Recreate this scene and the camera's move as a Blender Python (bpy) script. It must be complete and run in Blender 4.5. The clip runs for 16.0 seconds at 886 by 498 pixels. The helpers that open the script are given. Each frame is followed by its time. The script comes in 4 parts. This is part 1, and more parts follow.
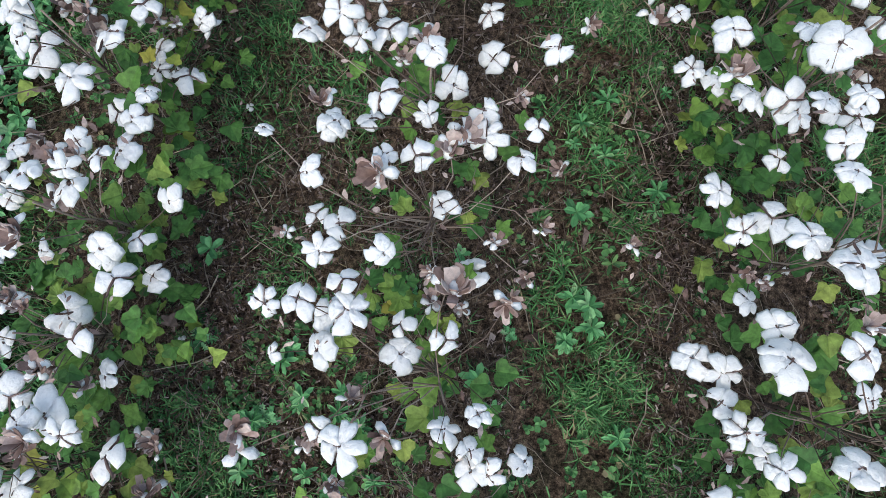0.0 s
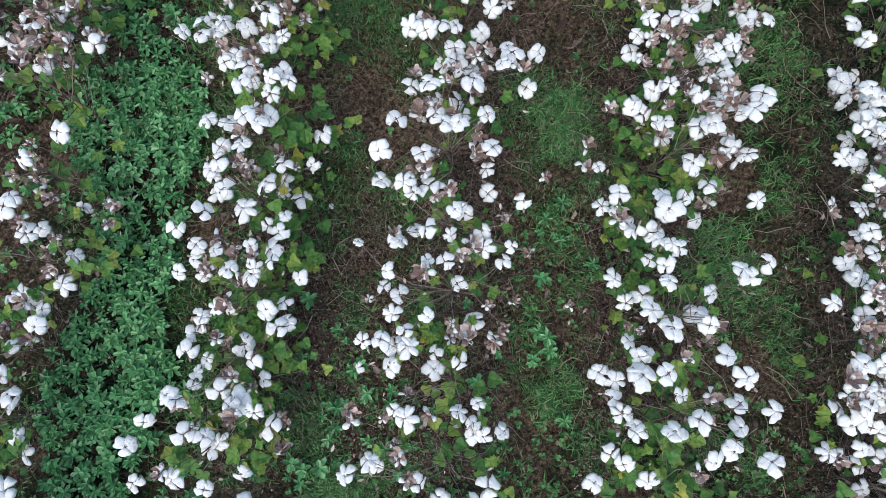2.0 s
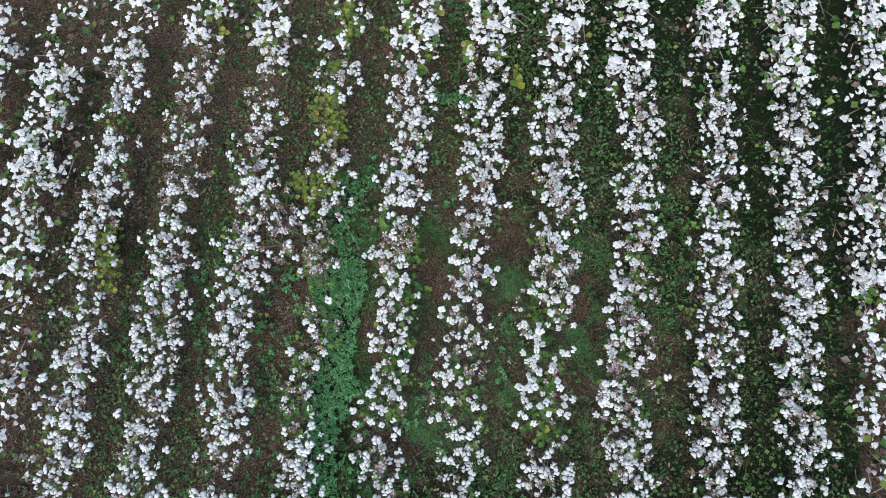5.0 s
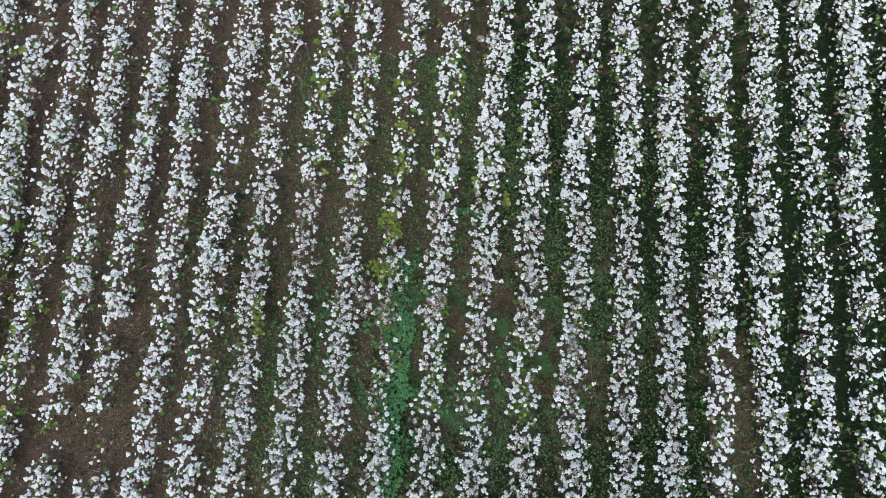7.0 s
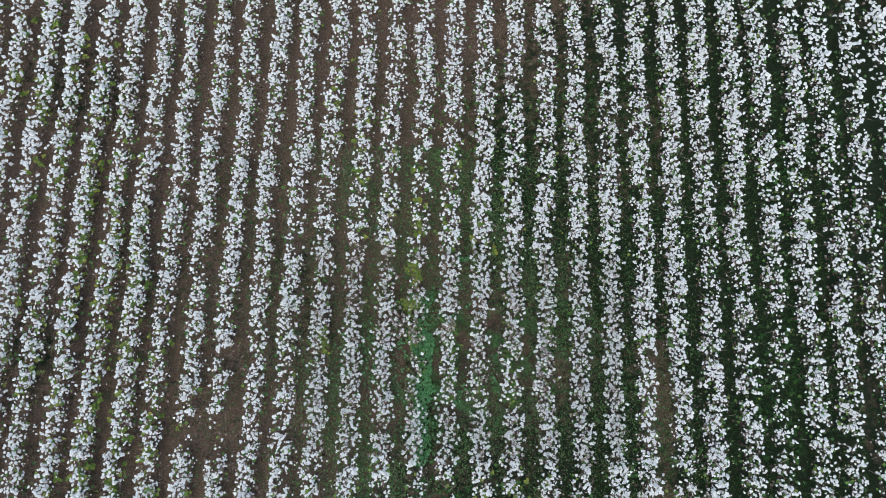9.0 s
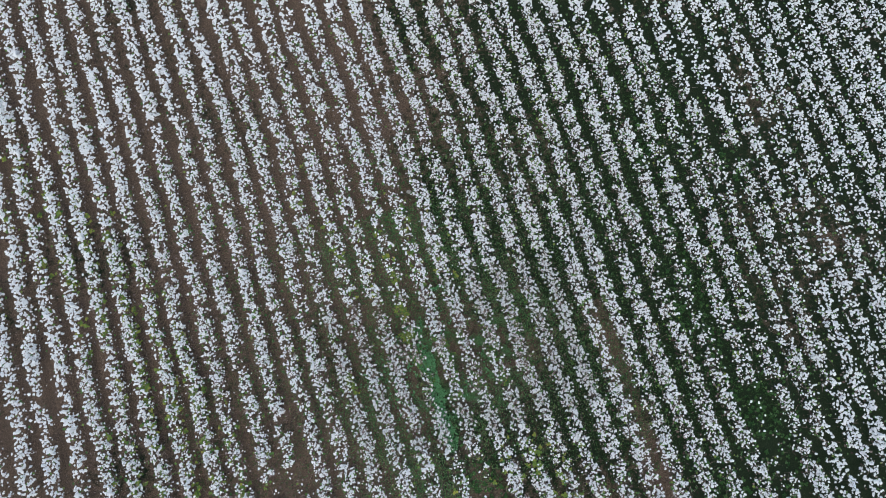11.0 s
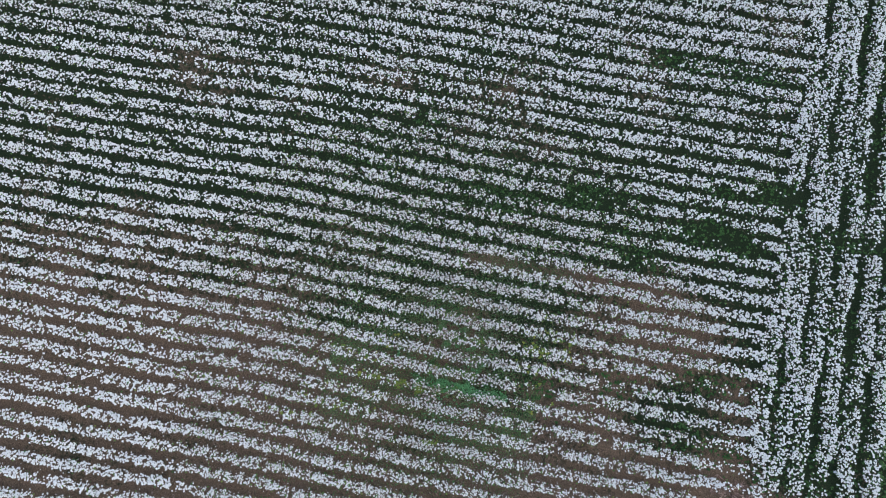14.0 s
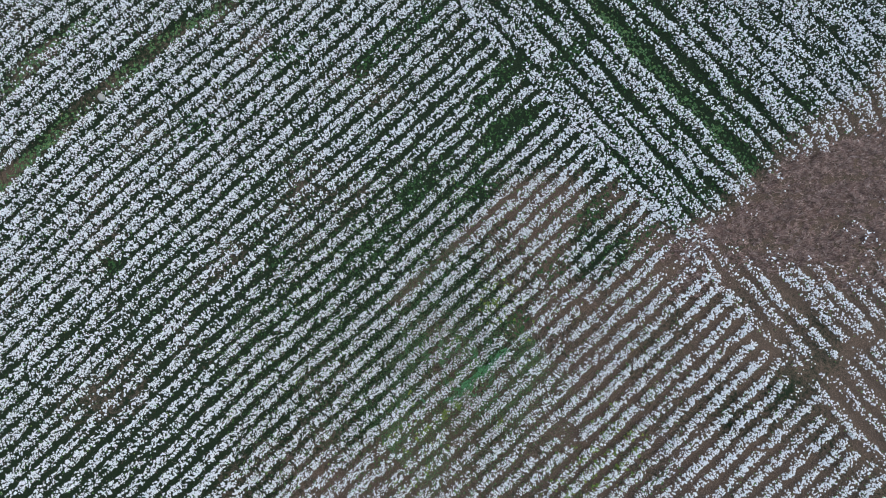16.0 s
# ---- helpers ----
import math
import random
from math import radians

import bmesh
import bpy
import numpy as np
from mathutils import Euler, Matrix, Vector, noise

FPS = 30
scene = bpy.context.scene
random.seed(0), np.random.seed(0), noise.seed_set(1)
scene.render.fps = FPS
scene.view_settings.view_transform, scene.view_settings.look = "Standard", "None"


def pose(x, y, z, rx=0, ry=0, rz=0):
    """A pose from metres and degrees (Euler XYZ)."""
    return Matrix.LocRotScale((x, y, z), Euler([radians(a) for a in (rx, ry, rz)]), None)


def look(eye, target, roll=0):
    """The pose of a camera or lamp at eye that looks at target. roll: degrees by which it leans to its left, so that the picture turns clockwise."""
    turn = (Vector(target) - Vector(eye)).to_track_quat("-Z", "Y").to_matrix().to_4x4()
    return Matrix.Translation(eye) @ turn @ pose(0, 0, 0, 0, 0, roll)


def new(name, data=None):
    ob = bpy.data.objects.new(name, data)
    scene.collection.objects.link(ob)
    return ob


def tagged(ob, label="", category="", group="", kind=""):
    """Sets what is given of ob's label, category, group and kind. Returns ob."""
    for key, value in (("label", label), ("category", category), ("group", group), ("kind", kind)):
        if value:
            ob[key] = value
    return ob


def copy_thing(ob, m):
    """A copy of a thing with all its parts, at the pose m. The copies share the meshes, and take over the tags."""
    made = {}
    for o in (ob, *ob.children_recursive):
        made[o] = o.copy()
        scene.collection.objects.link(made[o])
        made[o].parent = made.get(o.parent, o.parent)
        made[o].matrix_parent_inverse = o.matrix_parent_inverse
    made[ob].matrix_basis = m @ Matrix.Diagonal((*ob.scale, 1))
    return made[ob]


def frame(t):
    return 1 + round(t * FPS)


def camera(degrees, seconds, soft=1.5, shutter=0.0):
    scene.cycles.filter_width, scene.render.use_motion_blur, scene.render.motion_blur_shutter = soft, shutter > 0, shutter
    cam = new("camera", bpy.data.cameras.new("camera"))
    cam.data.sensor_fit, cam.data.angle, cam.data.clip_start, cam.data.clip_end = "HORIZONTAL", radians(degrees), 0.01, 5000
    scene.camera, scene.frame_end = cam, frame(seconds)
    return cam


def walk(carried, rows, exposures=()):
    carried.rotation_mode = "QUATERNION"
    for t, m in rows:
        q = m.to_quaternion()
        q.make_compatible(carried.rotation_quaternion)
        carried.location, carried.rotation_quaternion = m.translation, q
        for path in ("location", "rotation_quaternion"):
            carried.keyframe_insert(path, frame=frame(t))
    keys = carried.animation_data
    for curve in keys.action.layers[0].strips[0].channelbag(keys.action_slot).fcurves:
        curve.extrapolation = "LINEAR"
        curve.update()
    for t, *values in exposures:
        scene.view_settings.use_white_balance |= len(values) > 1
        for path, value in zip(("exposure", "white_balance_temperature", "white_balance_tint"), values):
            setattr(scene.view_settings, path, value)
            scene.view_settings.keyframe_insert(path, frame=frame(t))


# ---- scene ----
cam = camera(73.3, 16.0, soft=0.7)
PATH = [
    (0.0, 0.561, 0.462, 1.603, 8.04, 0.85, 4.69),
    (0.5, 0.550, 0.483, 1.752, 8.05, 0.76, 4.80),
    (1.0, 0.535, 0.503, 1.929, 7.99, 0.74, 4.87),
    (1.5, 0.524, 0.521, 2.194, 8.00, 0.76, 4.96),
    (2.0, 0.512, 0.540, 2.534, 8.12, 0.78, 5.06),
    (2.5, 0.513, 0.559, 2.901, 8.33, 0.92, 5.15),
    (3.0, 0.504, 0.580, 3.362, 8.56, 1.13, 5.24),
    (3.5, 0.484, 0.615, 4.001, 8.83, 1.35, 5.32),
    (4.0, 0.476, 0.657, 4.756, 9.07, 1.55, 5.43),
    (4.2, 0.470, 0.677, 5.081, 9.13, 1.59, 5.47),
    (4.7, 0.454, 0.740, 5.907, 9.25, 1.68, 5.43),
    (5.2, 0.422, 0.828, 6.832, 9.24, 1.66, 5.20),
    (5.8, 0.349, 0.942, 8.051, 9.16, 1.51, 4.90),
    (6.3, 0.248, 1.022, 9.138, 9.13, 1.33, 4.80),
    (6.5, 0.201, 1.054, 9.568, 9.15, 1.23, 4.79),
    (7.0, 0.076, 1.116, 10.698, 9.15, 1.05, 4.82),
    (7.5, -0.038, 1.172, 11.827, 9.07, 0.96, 4.20),
    (8.0, -0.136, 1.261, 12.960, 8.96, 0.77, 3.69),
    (8.5, -0.224, 1.378, 14.115, 8.86, 0.61, 3.07),
    (9.0, -0.287, 1.475, 15.285, 8.68, 0.52, 2.19),
    (9.2, -0.306, 1.511, 15.751, 8.60, 0.46, 1.69),
    (9.7, -0.337, 1.637, 16.881, 8.42, 0.33, -0.69),
    (10.2, -0.307, 1.796, 17.966, 8.28, 0.21, -5.47),
    (10.8, -0.187, 1.980, 19.282, 8.17, 0.10, -13.60),
    (11.3, -0.013, 2.084, 20.450, 8.12, 0.07, -21.69),
    (11.5, 0.066, 2.115, 20.930, 8.11, 0.08, -25.01),
    (12.0, 0.278, 2.178, 22.158, 8.08, 0.07, -33.57),
    (12.5, 0.519, 2.184, 23.361, 8.08, 0.02, -42.78),
    (13.0, 0.772, 2.113, 24.578, 8.10, 0.06, -52.62),
    (13.5, 1.029, 1.960, 25.838, 8.13, 0.09, -64.04),
    (14.0, 1.271, 1.738, 27.084, 8.19, 0.10, -77.37),
    (14.5, 1.477, 1.468, 28.310, 8.26, 0.14, -90.65),
    (15.0, 1.644, 1.173, 29.544, 8.29, 0.19, -103.94),
    (15.5, 1.775, 0.874, 30.754, 8.33, 0.14, -117.26),
    (16.0, 1.881, 0.584, 32.008, 8.34, 0.03, -130.56),
]
walk(cam, [(t, pose(x, y, z, rx, ry, rz)) for t, x, y, z, rx, ry, rz in PATH],
     exposures=[(0.0, 0.88, 7300, 4), (1.0, 0.89, 7300, 5), (2.0, 0.83, 7250, 5), (4.0, 0.76, 7400, 5), (7.0, 0.61, 7500, 4), (9.0, 0.56, 7400, 3), (12.5, 0.50, 7150, 5), (16.0, 0.63, 6900, 3)])

# ---- light: a bright overcast sky with a weak, wide sun ----
SUN_UP, SUN_TURN = radians(56), radians(200)
world = bpy.data.worlds.new("overcast_sky")
scene.world = world
world.use_nodes = True
wn, wl = world.node_tree.nodes, world.node_tree.links
sky = wn.new("ShaderNodeTexSky")
sky.sky_type, sky.sun_disc = "NISHITA", False
sky.sun_elevation, sky.sun_rotation = SUN_UP, SUN_TURN
sky.air_density, sky.dust_density, sky.ozone_density = 1.0, 1.5, 1.5
wl.new(sky.outputs[0], wn["Background"].inputs[0])
wn["Background"].inputs[1].default_value = 0.15
sun = new("sun", bpy.data.lights.new("sun", "SUN"))
sun.data.energy, sun.data.angle, sun.data.color = 0.706, radians(60), (1.0, 0.985, 0.96)
away = Vector((math.sin(SUN_TURN) * math.cos(SUN_UP), math.cos(SUN_TURN) * math.cos(SUN_UP), math.sin(SUN_UP)))
sun.matrix_world = look(away * 50, (0, 0, 0))


# ---- materials ----
def material(name, rough=0.9):
    m = bpy.data.materials.new(name)
    m.use_nodes = True
    b = m.node_tree.nodes["Principled BSDF"]
    b.inputs["Roughness"].default_value = rough
    b.inputs["Specular IOR Level"].default_value = 0.25
    return m, m.node_tree.nodes, m.node_tree.links, b


def node(nodes, kind, **values):
    n = nodes.new(kind)
    for key, value in values.items():
        n.inputs[key.replace("_", " ")].default_value = value
    return n


def ramp(nodes, stops):
    n = nodes.new("ShaderNodeValToRGB")
    e = n.color_ramp.elements
    while len(e) < len(stops):
        e.new(0.5)
    for s, (p, c) in zip(e, stops):
        s.position, s.color = p, (*c, 1)
    return n


def noisy(nodes, links, scale, detail=4.0, rough=0.6):
    n = node(nodes, "ShaderNodeTexNoise", Scale=scale, Detail=detail, Roughness=rough)
    p = nodes.new("ShaderNodeNewGeometry")
    links.new(p.outputs["Position"], n.inputs["Vector"])
    return n


def mixed(nodes, links, fac, a, b, kind="MIX"):
    n = nodes.new("ShaderNodeMix")
    n.data_type, n.blend_type = "RGBA", kind
    for k, v in ((0, fac), (6, a), (7, b)):
        if isinstance(v, (int, float)):
            n.inputs[k].default_value = v
        elif isinstance(v, tuple):
            n.inputs[k].default_value = (*v, 1)
        else:
            links.new(v, n.inputs[k])
    return n.outputs[2]


def bumped(nodes, links, bsdf, height, strength, distance):
    n = node(nodes, "ShaderNodeBump", Strength=strength, Distance=distance)
    links.new(height, n.inputs["Height"])
    links.new(n.outputs[0], bsdf.inputs["Normal"])


def varied(name, stops, rough=0.85, scale=60.0, grain=0.35):
    """A plant surface: each leaf, blade or twig takes its own tone, with veins and blotches on top."""
    m, n, l, b = material(name, rough)
    r = ramp(n, stops)
    g, o, a, w = (n.new("ShaderNode" + k) for k in ("NewGeometry", "ObjectInfo", "Math", "Math"))
    w.operation = "FRACT"
    l.new(g.outputs["Random Per Island"], a.inputs[0]), l.new(o.outputs["Random"], a.inputs[1])
    l.new(a.outputs[0], w.inputs[0]), l.new(w.outputs[0], r.inputs[0])
    t = noisy(n, l, scale)
    dark = ramp(n, [(0.3, (1 - grain,) * 3), (0.7, (1 + grain * 0.4,) * 3)])
    l.new(t.outputs[0], dark.inputs[0])
    c = mixed(n, l, 1.0, r.outputs[0], dark.outputs[0], "MULTIPLY")
    l.new(c, b.inputs["Base Color"])
    bumped(n, l, b, t.outputs[0], 0.4, 0.004)
    return m


def cotton_material():
    m, n, l, b = material("cotton_lint", 1.0)
    t = noisy(n, l, 130.0, 6.0, 0.7)
    # The lilac-grey low end paints fibre and crease shade into the lint.
    c = ramp(n, [(0.28, (0.68, 0.67, 0.70)), (0.42, (0.83, 0.83, 0.84)), (0.8, (0.88, 0.88, 0.88))])
    l.new(t.outputs[0], c.inputs[0])
    l.new(c.outputs[0], b.inputs["Base Color"])
    b.inputs["Specular IOR Level"].default_value = 0.0
    bumped(n, l, b, t.outputs[0], 0.55, 0.006)
    return m


COTTON = cotton_material()
BUR = varied("dry_bur", [(0.0, (0.17, 0.105, 0.09)), (0.5, (0.40, 0.285, 0.26)), (1.0, (0.66, 0.54, 0.50))], 0.8, 90)
# Bur brown of open bolls, taken darker to paint the shade in their creases.
BUR_AND_SHADE = varied("bur_and_crease_shade", [(0.0, (0.06, 0.038, 0.035)), (0.6, (0.13, 0.085, 0.078)), (1.0, (0.26, 0.18, 0.165))], 0.8, 90)
STEM = varied("dry_stem", [(0.0, (0.08, 0.05, 0.045)), (0.5, (0.20, 0.145, 0.12)), (1.0, (0.42, 0.34, 0.29))], 0.8, 90)
LEAF = varied("cotton_leaf", [(0.0, (0.042, 0.135, 0.036)), (0.4, (0.085, 0.215, 0.05)), (0.75, (0.145, 0.285, 0.06)), (1.0, (0.27, 0.33, 0.075))], 0.55, 70, 0.5)
OLD_LEAF = varied("yellowing_leaf", [(0.0, (0.10, 0.20, 0.04)), (0.6, (0.20, 0.29, 0.055)), (1.0, (0.36, 0.34, 0.07))], 0.65, 45)
GRASS = varied("grass_blade", [(0.0, (0.024, 0.09, 0.032)), (0.5, (0.08, 0.235, 0.078)), (0.88, (0.19, 0.43, 0.16)), (0.94, (0.26, 0.23, 0.13)), (1.0, (0.33, 0.28, 0.17))], 0.6, 40)
RANK = varied("rank_grass", [(0.0, (0.017, 0.065, 0.016)), (0.6, (0.034, 0.115, 0.026)), (1.0, (0.07, 0.15, 0.04))], 0.7, 30)
WEED = varied("weed_leaf", [(0.0, (0.045, 0.165, 0.065)), (0.45, (0.125, 0.375, 0.155)), (0.8, (0.20, 0.49, 0.22)), (1.0, (0.32, 0.56, 0.29))], 0.6, 60)
LANE_WEED = varied("lane_weed", [(0.0, (0.04, 0.10, 0.04)), (0.5, (0.085, 0.19, 0.07)), (0.85, (0.14, 0.27, 0.10)), (1.0, (0.25, 0.32, 0.11))], 0.65, 60)
LITTER = varied("dead_leaf", [(0.0, (0.03, 0.02, 0.018)), (0.5, (0.125, 0.085, 0.075)), (0.8, (0.28, 0.21, 0.19)), (0.93, (0.34, 0.27, 0.245)), (1.0, (0.46, 0.39, 0.36))], 0.9, 70)
STRAW = varied("dry_twig", [(0.0, (0.06, 0.04, 0.034)), (0.6, (0.18, 0.135, 0.105)), (1.0, (0.48, 0.41, 0.33))], 0.85, 70)
REED = varied("dry_reed", [(0.0, (0.15, 0.085, 0.068)), (0.5, (0.35, 0.225, 0.185)), (0.85, (0.50, 0.35, 0.29)), (1.0, (0.66, 0.52, 0.44))], 0.85, 2.6, 0.65)
STONE = varied("pale_stone", [(0.0, (0.36, 0.34, 0.31)), (1.0, (0.46, 0.44, 0.4))], 0.9, 30)


def ground_material():
    m, n, l, b = material("field_soil", 0.95)
    b.inputs["Specular IOR Level"].default_value = 0.1
    fine, mid, wide = noisy(n, l, 55.0, 10.0, 0.78), noisy(n, l, 5.0, 6.0, 0.65), noisy(n, l, 0.22, 3.0, 0.55)
    soil = ramp(n, [(0.38, (0.012, 0.008, 0.006)), (0.5, (0.115, 0.080, 0.060)), (0.63, (0.36, 0.26, 0.19))])
    l.new(fine.outputs[0], soil.inputs[0])
    moss = ramp(n, [(0.32, (0.004, 0.008, 0.004)), (0.5, (0.018, 0.029, 0.015)), (0.68, (0.055, 0.08, 0.042))])
    l.new(fine.outputs[0], moss.inputs[0])
    grown = n.new("ShaderNodeAttribute")
    grown.attribute_name = "growth"
    a = n.new("ShaderNodeMath")
    l.new(wide.outputs[0], a.inputs[0]), l.new(grown.outputs["Fac"], a.inputs[1])
    half = n.new("ShaderNodeMath")
    half.operation = "MULTIPLY_ADD"
    half.inputs[1].default_value, half.inputs[2].default_value = 0.9, -0.45
    l.new(mid.outputs[0], half.inputs[0])
    c = n.new("ShaderNodeMath")
    l.new(a.outputs[0], c.inputs[0]), l.new(half.outputs[0], c.inputs[1])
    cover = ramp(n, [(0.40, (0, 0, 0)), (0.62, (1, 1, 1))])
    l.new(c.outputs[0], cover.inputs[0])
    micro = noisy(n, l, 230.0, 3.0, 0.7)
    crumb = ramp(n, [(0.35, (0.55, 0.53, 0.52)), (0.5, (1.0, 1.0, 1.0)), (0.68, (1.45, 1.42, 1.38))])
    l.new(micro.outputs[0], crumb.inputs[0])
    c = mixed(n, l, cover.outputs[0], soil.outputs[0], moss.outputs[0])
    l.new(mixed(n, l, 1.0, c, crumb.outputs[0], "MULTIPLY"), b.inputs["Base Color"])
    bumped(n, l, b, fine.outputs[0], 0.8, 0.03)
    return m


SOIL = ground_material()

# ---- mesh helpers ----
rng = np.random.default_rng(7)


def mesh_of(name, verts, faces, mats, index=None, smooth=False):
    """A triangle mesh from arrays."""
    me = bpy.data.meshes.new(name)
    verts, faces = np.asarray(verts, np.float32), np.asarray(faces, np.int32)
    me.vertices.add(len(verts)), me.loops.add(faces.size), me.polygons.add(len(faces))
    me.vertices.foreach_set("co", verts.ravel())
    me.loops.foreach_set("vertex_index", faces.ravel())
    me.polygons.foreach_set("loop_start", np.arange(0, faces.size, 3, dtype=np.int32))
    me.polygons.foreach_set("loop_total", np.full(len(faces), 3, np.int32))
    if index is not None:
        me.polygons.foreach_set("material_index", np.asarray(index, np.int32))
    me.polygons.foreach_set("use_smooth", np.full(len(faces), smooth))
    for m in mats:
        me.materials.append(m)
    me.update(calc_edges=True)
    return me


def joined(shapes):
    """Several (verts, faces) as one."""
    vs, fs, at = [], [], 0
    for v, f in shapes:
        vs.append(v), fs.append(f + at)
        at += len(v)
    return np.concatenate(vs), np.concatenate(fs)


def turns(yaw, tilt=None, way=None):
    """Rotation matrices: a tilt about a level axis, then a turn about z."""
    n = len(yaw)
    tilt = np.zeros(n) if tilt is None else tilt
    way = np.zeros(n) if way is None else way
    c, s, ct, st, cw, sw = np.cos(yaw), np.sin(yaw), np.cos(tilt), np.sin(tilt), np.cos(way), np.sin(way)
    o, z = np.ones(n), np.zeros(n)
    rz = np.array([[c, -s, z], [s, c, z], [z, z, o]]).transpose(2, 0, 1)
    rw = np.array([[cw, -sw, z], [sw, cw, z], [z, z, o]]).transpose(2, 0, 1)
    rx = np.array([[o, z, z], [z, ct, -st], [z, st, ct]]).transpose(2, 0, 1)
    return rw @ rx @ rw.transpose(0, 2, 1) @ rz


def spread(shapes, place, size, rot):
    """Copies of a few template shapes at many places, as one (verts, faces)."""
    pick = rng.integers(0, len(shapes), len(place))
    size = np.asarray(size, float).reshape(len(place), -1)
    out = []
    for i, (v, f) in enumerate(shapes):
        at = np.nonzero(pick == i)[0]
        if len(at):
            w = np.einsum("nij,nvj->nvi", rot[at], v[None] * size[at][:, None, :]) + place[at][:, None, :]
            g = f[None] + (np.arange(len(at)) * len(v))[:, None, None]
            out.append((w.reshape(-1, 3), g.reshape(-1, 3)))
    return joined(out)


def ball(sub):
    bm = bmesh.new()
    bmesh.ops.create_icosphere(bm, subdivisions=sub, radius=1.0)
    v = np.array([p.co for p in bm.verts])
    f = np.array([[p.index for p in q.verts] for q in bm.faces])
    bm.free()
    return v, f


def boll_shape(locks, wide=1.0, seg=13, rings=(0.4, 0.72, 0.92, 1.0)):
    """Open boll, about 2 across: fan-shaped fluffy locks that touch along dark creases and droop at their ends."""
    f = [(0, 1 + q, 1 + (q + 1) % seg) for q in range(seg)]
    m = len(rings)
    for k in range(m - 1):
        for q in range(seg):
            c, d = 1 + k * seg + q, 1 + k * seg + (q + 1) % seg
            f += [(c, c + seg, d), (d, c + seg, d + seg)]
    f += [(1 + m * seg, 1 + (m - 1) * seg + (q + 1) % seg, 1 + (m - 1) * seg + q) for q in range(seg)]
    f = np.array(f)
    phi = np.arange(seg) * 6.283 / seg
    spread_to = min(0.54, 0.53 * math.tan(math.pi / max(locks, 3)))
    out = []
    gone = rng.integers(locks) if locks > 3 and rng.uniform() < 0.35 else -1
    for i in range(locks):
        if i == gone:
            continue
        a = i * 6.283 / locks + rng.normal(0, 0.15)
        p = rng.uniform(0, 6.28, 3)
        edge = 1 + 0.07 * np.sin(2 * phi + p[0]) + 0.07 * np.sin(3 * phi + p[1]) + 0.08 * np.sin(5 * phi + p[2]) + rng.normal(0, 0.06, seg)
        u, v, h = [0.0], [0.0], [0.24]
        for r in rings:
            u += list(r * edge * np.cos(phi))
            v += list(r * edge * np.sin(phi))
            h += list(0.24 * math.sqrt(max(0.0, 1 - r ** 3)) + rng.normal(0, 0.045, seg) * (r < 1))
        u, v, h = np.array(u + [0.0]), np.array(v + [0.0]), np.array(h + [-0.2])
        far = 0.5 + 0.5 * u * rng.uniform(0.7, 1.3)
        side = v * spread_to * wide * rng.uniform(0.75, 1.05) * (1.0 + 0.5 * np.clip(u, -1, 1))
        high = h - rng.uniform(0.05, 0.35) * far ** 2 + rng.normal(0, 0.05)
        c, s = math.cos(a), math.sin(a)
        out.append((np.stack([c * far - s * side, s * far + c * side, high], 1), f))
    return joined(out)


def strip_of(ring, thick, a):
    """A curled woody strip from matched left and right edges and a tip, turned by a about z."""
    top = np.asarray(ring, float)
    n = len(top)
    v = np.concatenate([top, top - (0, 0, thick)])
    f = [t for k in range(0, n - 3, 2) for t in ((k, k + 2, k + 1), (k + 1, k + 2, k + 3))] + [(n - 3, n - 1, n - 2)]
    rim = list(range(0, n - 1, 2)) + [n - 1] + list(range(n - 2, 0, -2))
    sides = [t for x, y in zip(rim, rim[1:] + rim[:1]) for t in ((x, x + n, y), (y, x + n, y + n))]
    f = np.array(f)
    c, s = math.cos(a), math.sin(a)
    return v @ np.array([[c, -s, 0], [s, c, 0], [0, 0, 1]]).T, np.concatenate([f, np.array(sides)])


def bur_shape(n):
    """Bur of an open boll: thin valves that lie in the creases between the locks, darkened to stand for crease shade.
    """
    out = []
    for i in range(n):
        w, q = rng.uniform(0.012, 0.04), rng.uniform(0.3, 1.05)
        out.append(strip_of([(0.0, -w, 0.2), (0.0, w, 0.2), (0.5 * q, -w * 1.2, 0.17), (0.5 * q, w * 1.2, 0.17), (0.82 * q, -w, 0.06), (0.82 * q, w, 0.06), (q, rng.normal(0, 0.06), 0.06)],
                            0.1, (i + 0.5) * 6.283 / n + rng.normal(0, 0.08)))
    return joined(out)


def dry_bur_shape(n):
    """Spent bur: a rosette of short, blunt, curled bracts, the inner ones upright."""
    out = []
    for i in range(n):
        inner = i % 3 == 0
        w = rng.uniform(0.12, 0.22)
        q, up = (rng.uniform(0.25, 0.45), rng.uniform(0.3, 0.55)) if inner else (rng.uniform(0.45, 0.85), rng.uniform(-0.05, 0.45))
        bend = rng.normal(0, 0.08)
        out.append(strip_of([(0.04, -0.06, -0.2), (0.04, 0.06, -0.2), (0.5 * q, bend - w, -0.12 + 0.5 * up), (0.5 * q, bend + w, -0.05 + 0.5 * up), (0.9 * q, bend - w * 0.85, up), (0.9 * q, bend + w * 0.85, up + 0.08), (q, bend * 1.5, up + rng.normal(0.03, 0.06))],
                            0.05, i * 2.4 + rng.normal(0, 0.2)))
    return joined(out)


